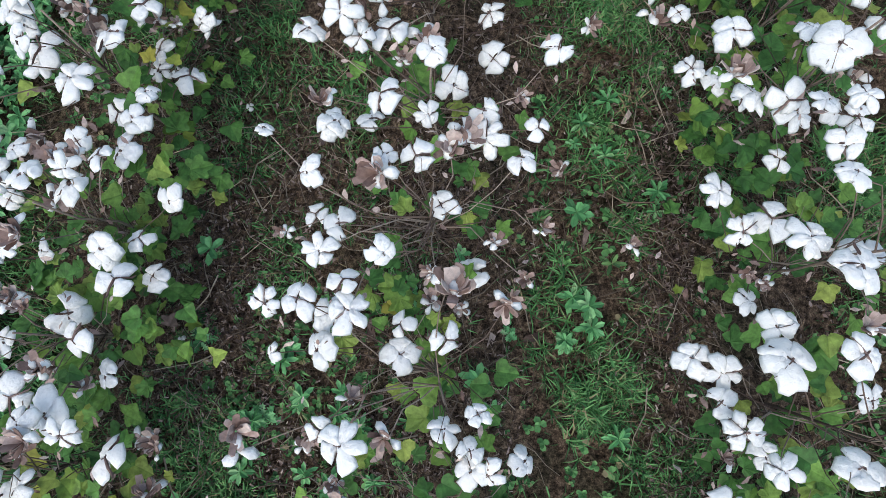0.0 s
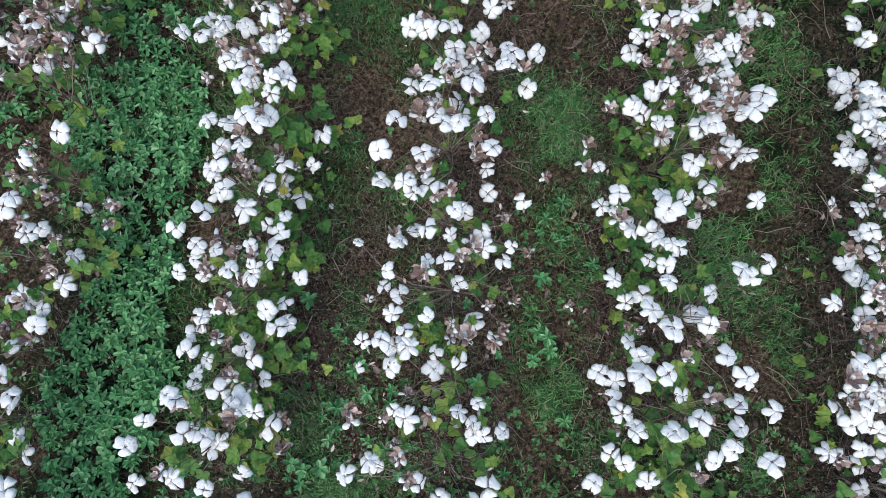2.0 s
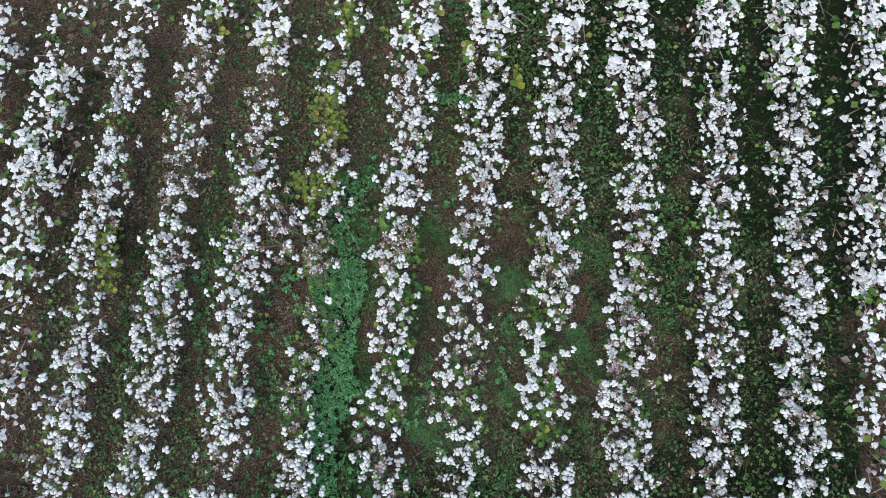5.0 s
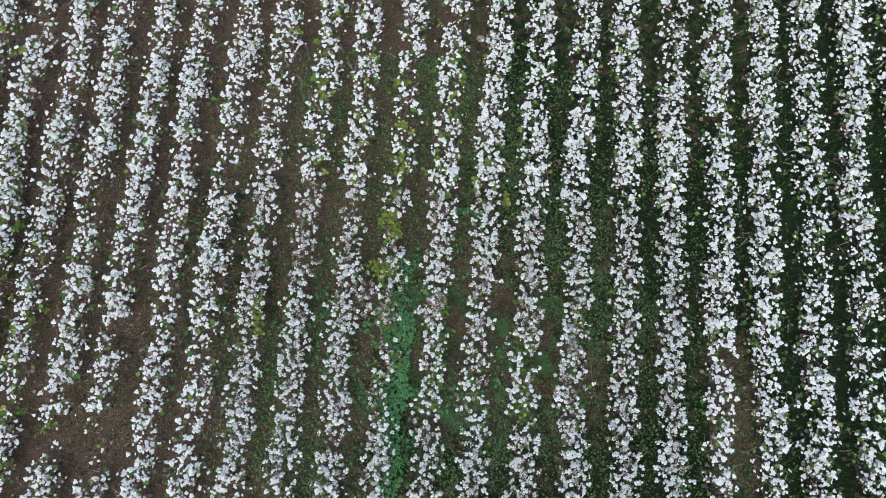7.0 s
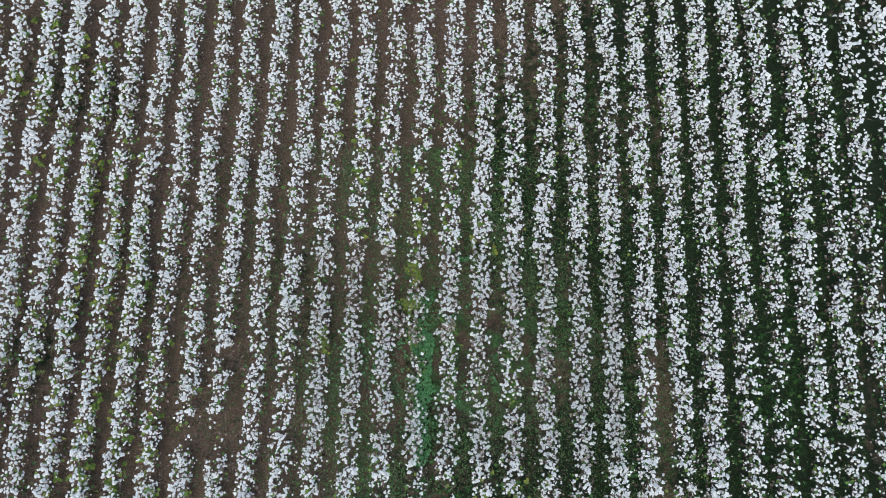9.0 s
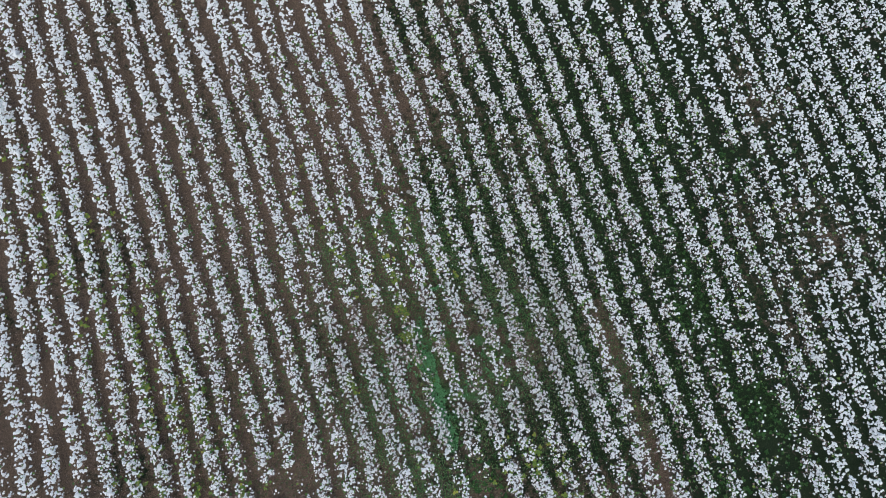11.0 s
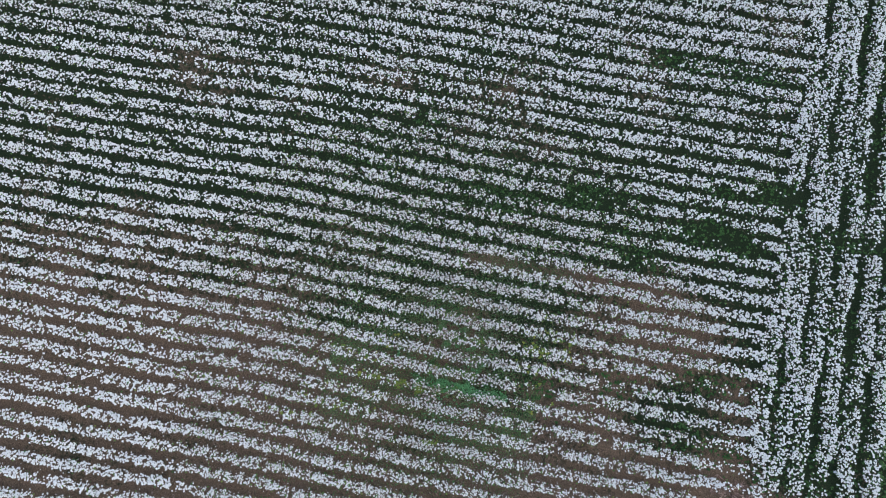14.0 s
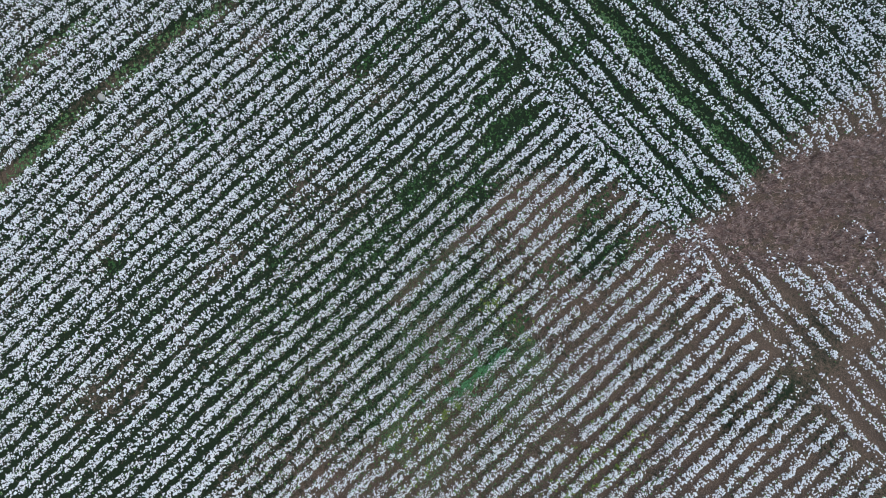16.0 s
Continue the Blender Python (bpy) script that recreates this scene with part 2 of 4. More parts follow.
def leaf_shape(lobes=5, fold=0.25):
    """Palmate leaf, 1 across, on its stalk end at the origin."""
    ring = []
    n = lobes * 4
    for i in range(n + 1):
        a = math.radians(-155 + 310 * i / n)
        r = (0.45 + 0.10 * math.cos(lobes * math.radians(310 * i / n) * 360 / 310 + math.pi)) * (1 + 0.16 * math.cos(a)) + rng.uniform(-0.03, 0.03)
        ring.append((r * math.cos(a) + 0.3, r * math.sin(a), 0))
    v = np.array([(0.12, 0, 0.02)] + ring)
    v[:, 2] += fold * np.abs(v[:, 1]) - 0.35 * (v[:, 0] - 0.3) ** 2 + rng.uniform(-0.03, 0.03, len(v))
    f = np.array([(0, i, i + 1) for i in range(1, len(ring))])
    return v, f


def tube(points, r0, r1, sides=5):
    """Tapered twig along points."""
    p = np.asarray(points, float)
    d = np.gradient(p, axis=0)
    d /= np.linalg.norm(d, axis=1)[:, None] + 1e-9
    u = np.cross(d, (0.31, 0.95, 0.05))
    u /= np.linalg.norm(u, axis=1)[:, None] + 1e-9
    w = np.cross(d, u)
    a = np.arange(sides) * 6.283 / sides
    r = np.linspace(r0, r1, len(p))[:, None, None]
    v = p[:, None] + r * (np.cos(a)[None, :, None] * u[:, None] + np.sin(a)[None, :, None] * w[:, None])
    f = []
    for i in range(len(p) - 1):
        for j in range(sides):
            k = (j + 1) % sides
            f += [(i * sides + j, i * sides + k, (i + 1) * sides + j), (i * sides + k, (i + 1) * sides + k, (i + 1) * sides + j)]
    f += [((len(p) - 1) * sides, (len(p) - 1) * sides + j, (len(p) - 1) * sides + j + 1) for j in range(1, sides - 1)]
    return v.reshape(-1, 3), np.array(f)


def bent(a, b, sag, n=4):
    """Points from a to b that bow by sag."""
    a, b = np.asarray(a, float), np.asarray(b, float)
    t = np.linspace(0, 1, n)[:, None]
    side = np.cross(b - a, (0, 0, 1.0))
    return a + (b - a) * t + np.sin(np.pi * t) * (np.array([0, 0, sag]) + side * rng.normal(0, 0.12)) + rng.normal(0, 0.009, (n, 3)) * np.sin(np.pi * t)


def part(name, me, parent, m=None, label=""):
    ob = new(name, me)
    ob.parent = parent
    if m is not None:
        ob.matrix_basis = m
    return tagged(ob, label) if label else ob


def stuff(name, shape, mats, label, category, index=None, smooth=False):
    return tagged(new(name, mesh_of(name, *shape, mats, index, smooth)), label, category, kind="stuff")


# ---- plan of the field ----
def row_x(k, y):
    """The rows run nearly along y, fan out a little and bow."""
    return -0.245 + 0.808 * k - (0.0283 + 0.0014 * k) * y + bow(k, y)


def bow(k, y):
    far = np.clip((y + 4.0) / 7.0, 0, 1) * np.clip((22.0 - y) / 10.0, 0, 1)
    return far * 0.17 * (1 - np.exp(-(k / 9.0) ** 2)) + 0.12 * np.exp(-((y - 9.5) / 4.0) ** 2)


def row_of(x, y):
    k = (x + 0.245 + 0.0283 * y) / (0.808 - 0.0014 * y)
    return k - bow(k, y) / 0.8


# bare or weedy holes in the crop: x, y, half-width, half-length, share of the plants left
GAPS = [(-5.6, 0.75, 0.45, 0.35, 0.0), (-5.95, -1.05, 0.9, 0.5, 0.1), (-3.35, 1.3, 0.35, 0.45, 0.55), (-3.5, 3.5, 0.4, 0.8, 0.7), (-1.2, 2.55, 0.35, 1.0, 0.12),
        (-1.2, 4.7, 0.4, 0.7, 0.45), (7.85, 0.3, 0.3, 0.75, 0.3), (8.95, -3.6, 0.55, 1.4, 0.12), (0.0, -3.0, 0.45, 0.6, 0.25), (7.4, 16.2, 0.4, 0.4, 0.2),
        (6.6, -6.5, 0.45, 1.2, 0.3), (7.0, -5.6, 0.6, 1.3, 0.5), (9.1, -5.2, 0.5, 1.0, 0.4), (-0.3, -2.8, 0.45, 0.9, 0.2), (0.7, -6.1, 0.45, 0.8, 0.15), (-2.7, -4.0, 0.4, 0.5, 0.15),
        (-1.85, -6.2, 0.4, 0.5, 0.25), (8.15, 1.0, 0.2, 5.0, 0.35)]
END_GAPS = [(10.8, -11.9, 0.5, 1.15, 0.04), (10.4, -9.6, 0.4, 0.5, 0.15), (8.5, -9.4, 0.5, 1.7, 0.08), (7.95, -10.7, 0.45, 0.8, 0.04), (8.05, -9.0, 0.45, 3.0, 0.5), (1.7, -10.2, 0.5, 1.8, 0.15),
            (-1.0, -10.5, 0.45, 1.5, 0.35), (-1.8, -11.8, 0.45, 1.0, 0.3), (-3.25, -10.9, 0.5, 0.7, 0.1), (-3.6, -11.2, 0.9, 1.2, 0.6), (16.2, 11.6, 0.4, 0.4, 0.0), (10.95, 5.0, 0.4, 0.35, 0.0),
            (11.1, 16.5, 0.5, 0.5, 0.1), (16.5, -9.0, 0.45, 3.0, 0.35), (16.4, -5.6, 0.5, 0.9, 0.12), (19.6, 3.7, 0.9, 0.8, 0.4), (19.9, -2.9, 0.6, 0.8, 0.45), (-7.9, -3.1, 0.4, 0.7, 0.35),
            (-9.0, -4.4, 0.4, 0.6, 0.4), (-12.0, -12.4, 0.6, 1.7, 0.1), (-12.7, -15.2, 0.5, 2.0, 0.12), (-14.0, -13.0, 0.9, 0.6, 0.3), (9.3, -15.3, 0.45, 1.7, 0.2), (13.1, -17.6, 0.9, 0.6, 0.15),
            (11.5, -16.0, 1.4, 0.35, 0.4), (-8.9, -12.3, 0.7, 0.5, 0.35), (-9.6, -13.0, 0.5, 0.6, 0.3)]
PATHS = [(24.0, 13.5, 24.7, 8.0), (24.7, 8.0, 24.95, 2.0), (24.95, 2.0, 24.3, -2.3), (24.0, 13.5, 23.2, 18.0), (28.4, 10.6, 28.9, 8.0), (28.9, 8.0, 28.9, 4.2)]
HOLES = GAPS + END_GAPS


def path_gap(x, y, wide):
    """1 on the grassy paths that cross the crop, falling to 0 beside them."""
    g = np.zeros(np.shape(x))
    for ax, ay, bx, by in PATHS:
        t = np.clip(((x - ax) * (bx - ax) + (y - ay) * (by - ay)) / ((bx - ax) ** 2 + (by - ay) ** 2), 0, 1)
        d = np.hypot(x - ax - t * (bx - ax), y - ay - t * (by - ay)) + 0.12 * smooth_noise(x * 3, y * 3, 81)
        g = np.maximum(g, np.clip((wide - d) / 0.2, 0, 1) * np.where(ax > 27, 0.8, 1))
    return g


def smooth_noise(x, y, seed):
    r = np.random.default_rng(seed)
    s = np.zeros(np.shape(x))
    for i in range(5):
        a, b, c = r.uniform(-1, 1), r.uniform(-1, 1), r.uniform(0, 6.28)
        s = s + np.sin((a * x + b * y) * 0.55 * 1.7 ** i + c) / (1 + 0.5 * i)
    return s / 2


def fallow(x, y):
    """The corner that lies fallow at the field's end: 1 inside, falling to 0 over a ragged border."""
    e = 0.8 * smooth_noise(x * 0.9, y * 0.9, 51) + 0.5 * smooth_noise(x * 4, y * 4, 52)
    side = -2.7 - x + 0.35 * np.minimum(y + 20.5, 0)
    end = 0.84 * (-14.7 + 0.64 * (x + 3.4) - y)
    return np.clip((np.minimum(np.minimum(side * 2.0, end + 1.6), y + 32) + e) / 1.8, 0, 1) * (y < -10.5)


def kept(x, y):
    """The share of plants that stand at x, y."""
    f = fallow(x, y)
    k = 1 - f ** 0.7 + 0.3 * f * (smooth_noise(x * 3, y * 3, 54) > 0.55)
    for hx, hy, a, b, left in HOLES:
        k = np.where(((x - hx) / a) ** 2 + ((y - hy) / b) ** 2 < 1 + 0.35 * smooth_noise(x * 5, y * 5, 82), k * left, k)
    return k * (1 - path_gap(x, y, 0.5))


def growth(x, y):
    """How far moss and low grass cover the soil: more towards +x and on the headland, less on worn patches."""
    t = np.clip((x + 3) / 9, 0, 1)
    g = -0.17 + 0.39 * t * t * (3 - 2 * t)
    g = g + 0.3 * np.clip((-11.5 - y) / 2.5, 0, 1) * np.clip((x + 3.4) / 1.5, 0, 1)
    # The spot at (-9, -8) only darkens the lanes, an exposure difference put in colour.
    for px, py, a, b, amount in ((5.2, -4.0, 0.5, 4.0, -0.5), (4.9, 0.2, 0.3, 1.4, -0.4), (3.6, -8.0, 2.2, 3.0, -0.35), (13.0, 1.0, 1.5, 5.0, -0.15), (8.3, -3.0, 0.8, 7.0, 0.3), (-0.5, -9.0, 1.6, 2.5, 0.35),
                                 (-0.9, 1.0, 0.5, 3.0, 0.25), (-2.0, -5.0, 1.0, 3.0, 0.12), (1.2, 6.0, 1.2, 3.0, 0.1), (10.5, -10.5, 1.5, 1.5, 0.25), (-1.0, 8.0, 1.5, 6.0, -0.15), (6.5, 9.0, 1.2, 6.0, 0.12), (-9.0, -8.0, 5.0, 5.0, 0.13)):
        g = g + amount * np.exp(-((x - px) / a) ** 2 - ((y - py) / b) ** 2)
    return g - 0.22 * path_gap(x, y, 0.7)


# ---- ground: one sheet to the horizon, finely modelled where the camera is low ----
def ground():
    xs = np.concatenate([[-900, -300, -120, -60], np.arange(-40, -4, 0.4), np.arange(-4, 4.6, 0.14), np.arange(4.8, 40, 0.4), [60, 120, 300, 900]])
    ys = np.concatenate([[-900, -300, -120, -60], np.arange(-40, -2, 0.5), np.arange(-2, 4.6, 0.14), np.arange(4.8, 34, 0.5), [60, 120, 300, 900]])
    X, Y = np.meshgrid(xs, ys, indexing="ij")
    near = np.clip(1.6 - np.hypot(X, Y) / 30, 0, 1)
    ridge = 0.025 * np.cos(row_of(X, np.clip(Y, -40, 40)) * 6.2832)
    Z = near * (ridge + 0.012 * smooth_noise(X * 6, Y * 6, 3) + 0.01 * smooth_noise(X * 21, Y * 19, 4)) - 0.02
    v = np.stack([X, Y, Z], -1).reshape(-1, 3)
    i = np.arange((len(xs) - 1) * len(ys)).reshape(len(xs) - 1, len(ys))[:, :-1].ravel()
    n = len(ys)
    f = np.concatenate([np.stack([i, i + n, i + n + 1], 1), np.stack([i, i + n + 1, i + 1], 1)])
    me = mesh_of("ground", v, f, [SOIL], smooth=True)
    me.attributes.new("growth", "FLOAT", "POINT").data.foreach_set("value", growth(v[:, 0], v[:, 1]).astype(np.float32))
    tagged(new("ground", me), "brown field soil with patches of moss and low grass", "ground", kind="structure")


ground()

# ---- cotton plants that stand close to the start of the flight ----
LOCKS = (4, 4, 3, 4, 5, 5, 4, 4, 3, 4, 5, 4)
BOLLS = [mesh_of("boll", *boll_shape(n, 1.0, 14, (0.5, 0.85, 1.0)), [COTTON], smooth=True) for n in LOCKS]
SMALL_BOLLS = [mesh_of("boll", *boll_shape(n, 1.0, 8, (0.6, 1.0)), [COTTON], smooth=True) for n in (3, 3, 4, 2, 4, 5, 3)]
SHRUNK = [mesh_of("boll", *boll_shape(n, 0.6, 9, (0.6, 1.0)), [COTTON], smooth=True) for n in (2, 3, 4)]
BURS = [mesh_of("bur", *bur_shape(n), [BUR_AND_SHADE]) for n in LOCKS]
OPEN_BURS = [mesh_of("bur", *dry_bur_shape(n), [BUR]) for n in (12, 11, 13, 10, 13)]
LEAVES = [mesh_of("leaf", *leaf_shape(n), [m]) for n, m in ((5, LEAF), (3, LEAF), (5, LEAF), (5, OLD_LEAF), (3, OLD_LEAF))]


def placed(x, y, z, s, tilt=0.35):
    return Matrix.Translation((x, y, z)) @ Euler((rng.normal(0, tilt), rng.normal(0, tilt), rng.uniform(0, 6.28))).to_matrix().to_4x4() @ Matrix.Scale(s, 4)


def stem_mesh(ends, height, thick=0.0042, spare=3):
    """Main stem with a side branch to every boll."""
    lean = rng.normal(0, 0.03, 2)
    shapes = [tube(bent((0, 0, -0.03), (lean[0], lean[1], height), 0, 5), thick, thick * 0.5)]
    for x, y, z in ends:
        h = np.clip(z - rng.uniform(0.10, 0.25) - 0.25 * math.hypot(x, y), 0.05, height * 0.95)
        q = h / height
        shapes.append(tube(bent((lean[0] * q, lean[1] * q, h), (x, y, z - 0.012), rng.uniform(-0.02, 0.05)), thick * 0.42, thick * 0.25, 4))
    for i in range(spare):
        a, r, h = rng.uniform(0, 6.28), rng.uniform(0.05, 0.22), rng.uniform(0.2, 0.95) * height
        shapes.append(tube(bent((lean[0] * 0.5, lean[1] * 0.5, h * 0.7), (r * math.cos(a), r * math.sin(a), h + 0.08), 0.02), thick * 0.4, thick * 0.15, 3))
    return mesh_of("stem", *joined(shapes), [STEM], smooth=True)


def add_boll(plant, x, y, z, size, dry, fine=True):
    if dry:
        ob = part("boll", SHRUNK[rng.integers(3)], plant, placed(x, y, z, size * 0.46), "small grey-white boll in a dry brown bur")
        part("bur", OPEN_BURS[rng.integers(len(OPEN_BURS))], ob, Matrix.Translation((rng.normal(0, 0.35), rng.normal(0, 0.35), 0.1)) @ Matrix.Scale(rng.uniform(1.15, 1.6), 4), "dry brown bur")
    elif fine:
        i = rng.integers(len(BOLLS))
        ob = part("boll", BOLLS[i], plant, placed(x, y, z, size * rng.uniform(0.47, 0.58)))
        part("bur", BURS[i], ob, None, "brown bur, darkened for the crease shade")
    else:
        ob = part("boll", SMALL_BOLLS[rng.integers(len(SMALL_BOLLS))], plant, placed(x, y, z, size * 0.57))
    return ob


def add_leaves(plant, n, reach=0.2):
    knots = [(rng.uniform(0, 6.28), reach * math.sqrt(rng.uniform(0.02, 0.8))) for i in range(2 + int(n / 4))]
    for i in range(int(n * 3.4)):
        a, r = knots[i % len(knots)]
        z = rng.uniform(0.08, 0.36)
        s = rng.uniform(0.03, 0.066)
        m = Matrix.Translation((r * math.cos(a) + rng.normal(0, 0.045), r * math.sin(a) + rng.normal(0, 0.045), z)) @ Euler((rng.normal(0, 0.3), rng.normal(0.15, 0.3), rng.uniform(0, 6.28))).to_matrix().to_4x4() @ Matrix.Scale(s, 4)
        part("leaf", LEAVES[rng.choice([0, 1, 2, 3, 4], p=[0.36, 0.24, 0.32, 0.05, 0.03] if n != 9 else [0.25, 0.15, 0.2, 0.25, 0.15])], plant, m)


def add_foliage(plant, n, reach, old):
    """All leaves of a plant that is not seen closely, as one part."""
    knots = rng.normal(0, reach * 0.5, (2 + n // 4, 2))
    m = n * 3
    p = np.stack([*(knots[rng.integers(0, len(knots), m)] + rng.normal(0, 0.05, (m, 2))).T, rng.uniform(0.08, 0.4, m)], 1)
    shape = spread([leaf_shape(3, 0.25), leaf_shape(4, 0.2)], p, rng.uniform(0.034, 0.066, m), turns(rng.uniform(0, 6.28, m), rng.normal(0, 0.35, m), rng.uniform(0, 6.28, m)))
    part("foliage", mesh_of("foliage", *shape, [OLD_LEAF if old else LEAF]), plant, None, "yellowing leaves" if old else "green leaves")


def add_bracts(plant, ends, n):
    """Dry leaf scraps and bracts caught among the branches, as one part."""
    shapes = []
    for i in range(n):
        x, y, z = ends[rng.integers(len(ends))]
        v, f = strip_of([(0, -0.08, 0), (0, 0.08, 0), (0.5, -0.3, 0.12), (0.5, 0.25, 0.2), (0.9, -0.15, 0.1), (0.9, 0.2, 0.16), (1.25, 0.1, 0.3)], 0.05, rng.uniform(0, 6.28))
        m = np.array(Euler((rng.normal(0, 0.6), rng.normal(0, 0.6), 0)).to_matrix()) * rng.uniform(0.008, 0.021)
        shapes.append((v @ m.T + (x + rng.normal(0, 0.035), y + rng.normal(0, 0.035), max(0.04, z - rng.uniform(0.0, 0.12))), f))
    part("dried_debris", mesh_of("dried_debris", *joined(shapes), [BUR]), plant, None, "curled dry brown bracts")["kind"] = "stuff"


def plant_label(leaves, bolls, dry):
    if dry > bolls / 2 and dry > 2:
        return "withered cotton plant with brown burs and bare twigs"
    if leaves >= 8:
        return "leafy green cotton plant with open white bolls"
    if leaves <= 3:
        return "nearly leafless cotton plant with open white bolls"
    return "cotton plant with open white bolls and few green leaves"


def near_plant(x, y, fill, leaves, side, bolls):
    plant = new("cotton_plant")
    plant.location = (x, y, 0)
    bolls = list(bolls)
    for i in range(fill):
        for attempt in range(12):
            px = rng.normal(0.04 * side, 0.105)
            py, pz, s = rng.uniform(-0.16, 0.16), rng.uniform(0.28, 0.58), rng.uniform(0.056, 0.084)
            if bolls and i % 3:
                near = bolls[rng.integers(len(bolls))]
                px, py, pz = near[0] * 0.8 + rng.normal(0, 0.045), near[1] + rng.normal(0, 0.045), near[2] - rng.uniform(0, 0.06)
            if all(math.hypot(px - b[0], py - b[1]) > 0.042 for b in bolls):
                break
        bolls.append((px, py, pz, s, int(rng.uniform() < (0.75 if x < -1 and y > 0.9 else 0.45))))
    part("stem", stem_mesh([b[:3] for b in bolls], max([0.42] + [b[2] for b in bolls]) * 0.95, spare=10), plant)
    for b in bolls:
        add_boll(plant, *b)
    add_leaves(plant, leaves)
    add_foliage(plant, leaves // 2 if side == 0 else leaves + leaves // 4, 0.2, False)
    add_bracts(plant, [b[:3] for b in bolls], 40)
    tagged(plant, plant_label(leaves, len(bolls), sum(b[4] for b in bolls)), "cotton plant", "cotton plants of the field")


# x, y, further bolls, leaves, side; each boll: dx, dy, height, size, dry
near_plant(-1.12, 0.07, 11, 4, -1, [(0.10, 0.12, 0.41, 0.070, 0), (0.10, -0.03, 0.33, 0.070, 0)])
near_plant(-1.10, 0.35, 11, 4, -1, [(-0.02, -0.00, 0.31, 0.070, 0)])
near_plant(-1.08, 0.68, 11, 4, -1, [(-0.06, 0.13, 0.23, 0.070, 0), (0.11, 0.03, 0.26, 0.070, 0), (-0.06, -0.13, 0.26, 0.070, 0)])
near_plant(-1.06, 1.01, 11, 4, -1, [(0.06, -0.10, 0.21, 0.070, 0), (-0.09, -0.12, 0.41, 0.070, 0)])
near_plant(-1.06, 1.30, 11, 4, -1, [])
near_plant(-1.07, 1.56, 11, 4, -1, [])
near_plant(-1.09, 1.85, 11, 4, -1, [])
near_plant(-0.28, 0.11, 10, 9, -1, [(0.20, 0.06, 0.42, 0.082, 0), (0.12, -0.10, 0.43, 0.070, 0), (-0.09, -0.13, 0.47, 0.070, 0), (-0.25, -0.17, 0.41, 0.070, 0), (-0.21, 0.05, 0.49, 0.070, 0), (-0.07, 0.02, 0.49, 0.070, 0), (0.03, -0.01, 0.41, 0.067, 0), (0.17, 0.12, 0.53, 0.061, 0), (0.22, 0.04, 0.26, 0.044, 1)])
near_plant(-0.26, 0.39, 10, 12, -1, [(0.07, -0.14, 0.46, 0.091, 0), (0.04, 0.05, 0.40, 0.088, 0), (0.09, -0.00, 0.44, 0.079, 0), (0.18, 0.12, 0.49, 0.074, 0), (0.12, -0.07, 0.36, 0.070, 0), (-0.16, -0.14, 0.50, 0.070, 0), (0.06, -0.15, 0.51, 0.070, 0), (-0.13, 0.01, 0.47, 0.070, 0), (-0.09, -0.02, 0.38, 0.070, 0), (-0.14, -0.10, 0.34, 0.070, 0), (0.16, 0.14, 0.31, 0.064, 0), (0.07, -0.10, 0.36, 0.051, 1), (0.02, 0.06, 0.51, 0.042, 1)])
near_plant(-0.25, 0.65, 10, 12, -1, [(0.08, 0.14, 0.38, 0.085, 0), (0.11, -0.08, 0.45, 0.080, 0), (0.06, 0.03, 0.50, 0.077, 0), (-0.01, 0.04, 0.53, 0.072, 0), (-0.20, 0.02, 0.49, 0.070, 0), (-0.16, 0.12, 0.47, 0.070, 0), (-0.00, 0.01, 0.46, 0.064, 1), (0.20, 0.04, 0.39, 0.062, 0), (0.16, -0.05, 0.41, 0.061, 0), (0.09, 0.05, 0.57, 0.058, 0), (-0.17, 0.02, 0.35, 0.058, 0), (-0.05, -0.09, 0.49, 0.057, 0), (-0.04, -0.09, 0.40, 0.052, 0)])
near_plant(-0.25, 0.96, 10, 9, -1, [(0.05, 0.06, 0.44, 0.086, 0), (-0.02, -0.04, 0.43, 0.084, 0), (0.11, -0.11, 0.41, 0.073, 0), (-0.15, 0.09, 0.46, 0.070, 0), (-0.11, 0.11, 0.51, 0.070, 0), (-0.11, -0.08, 0.56, 0.070, 0), (-0.16, 0.08, 0.41, 0.055, 0), (0.11, 0.16, 0.31, 0.040, 1)])
near_plant(-0.27, 1.29, 27, 9, -1, [(-0.16, -0.06, 0.48, 0.070, 0), (0.19, -0.15, 0.30, 0.060, 0)])
near_plant(-0.29, 1.61, 27, 9, -1, [(-0.14, -0.13, 0.41, 0.070, 0), (-0.35, 0.01, 0.35, 0.070, 0), (-0.09, 0.04, 0.36, 0.070, 0), (-0.03, -0.01, 0.35, 0.070, 0)])
near_plant(-0.31, 1.88, 27, 9, -1, [])
near_plant(0.51, 0.07, 3, 6, 0, [(0.11, 0.14, 0.44, 0.070, 0), (-0.23, 0.04, 0.53, 0.070, 0), (-0.30, -0.01, 0.53, 0.070, 0), (-0.06, -0.01, 0.55, 0.070, 0), (0.16, 0.00, 0.55, 0.070, 0), (0.22, 0.14, 0.31, 0.066, 0), (0.14, 0.14, 0.45, 0.059, 0), (-0.16, 0.07, 0.36, 0.051, 1)])
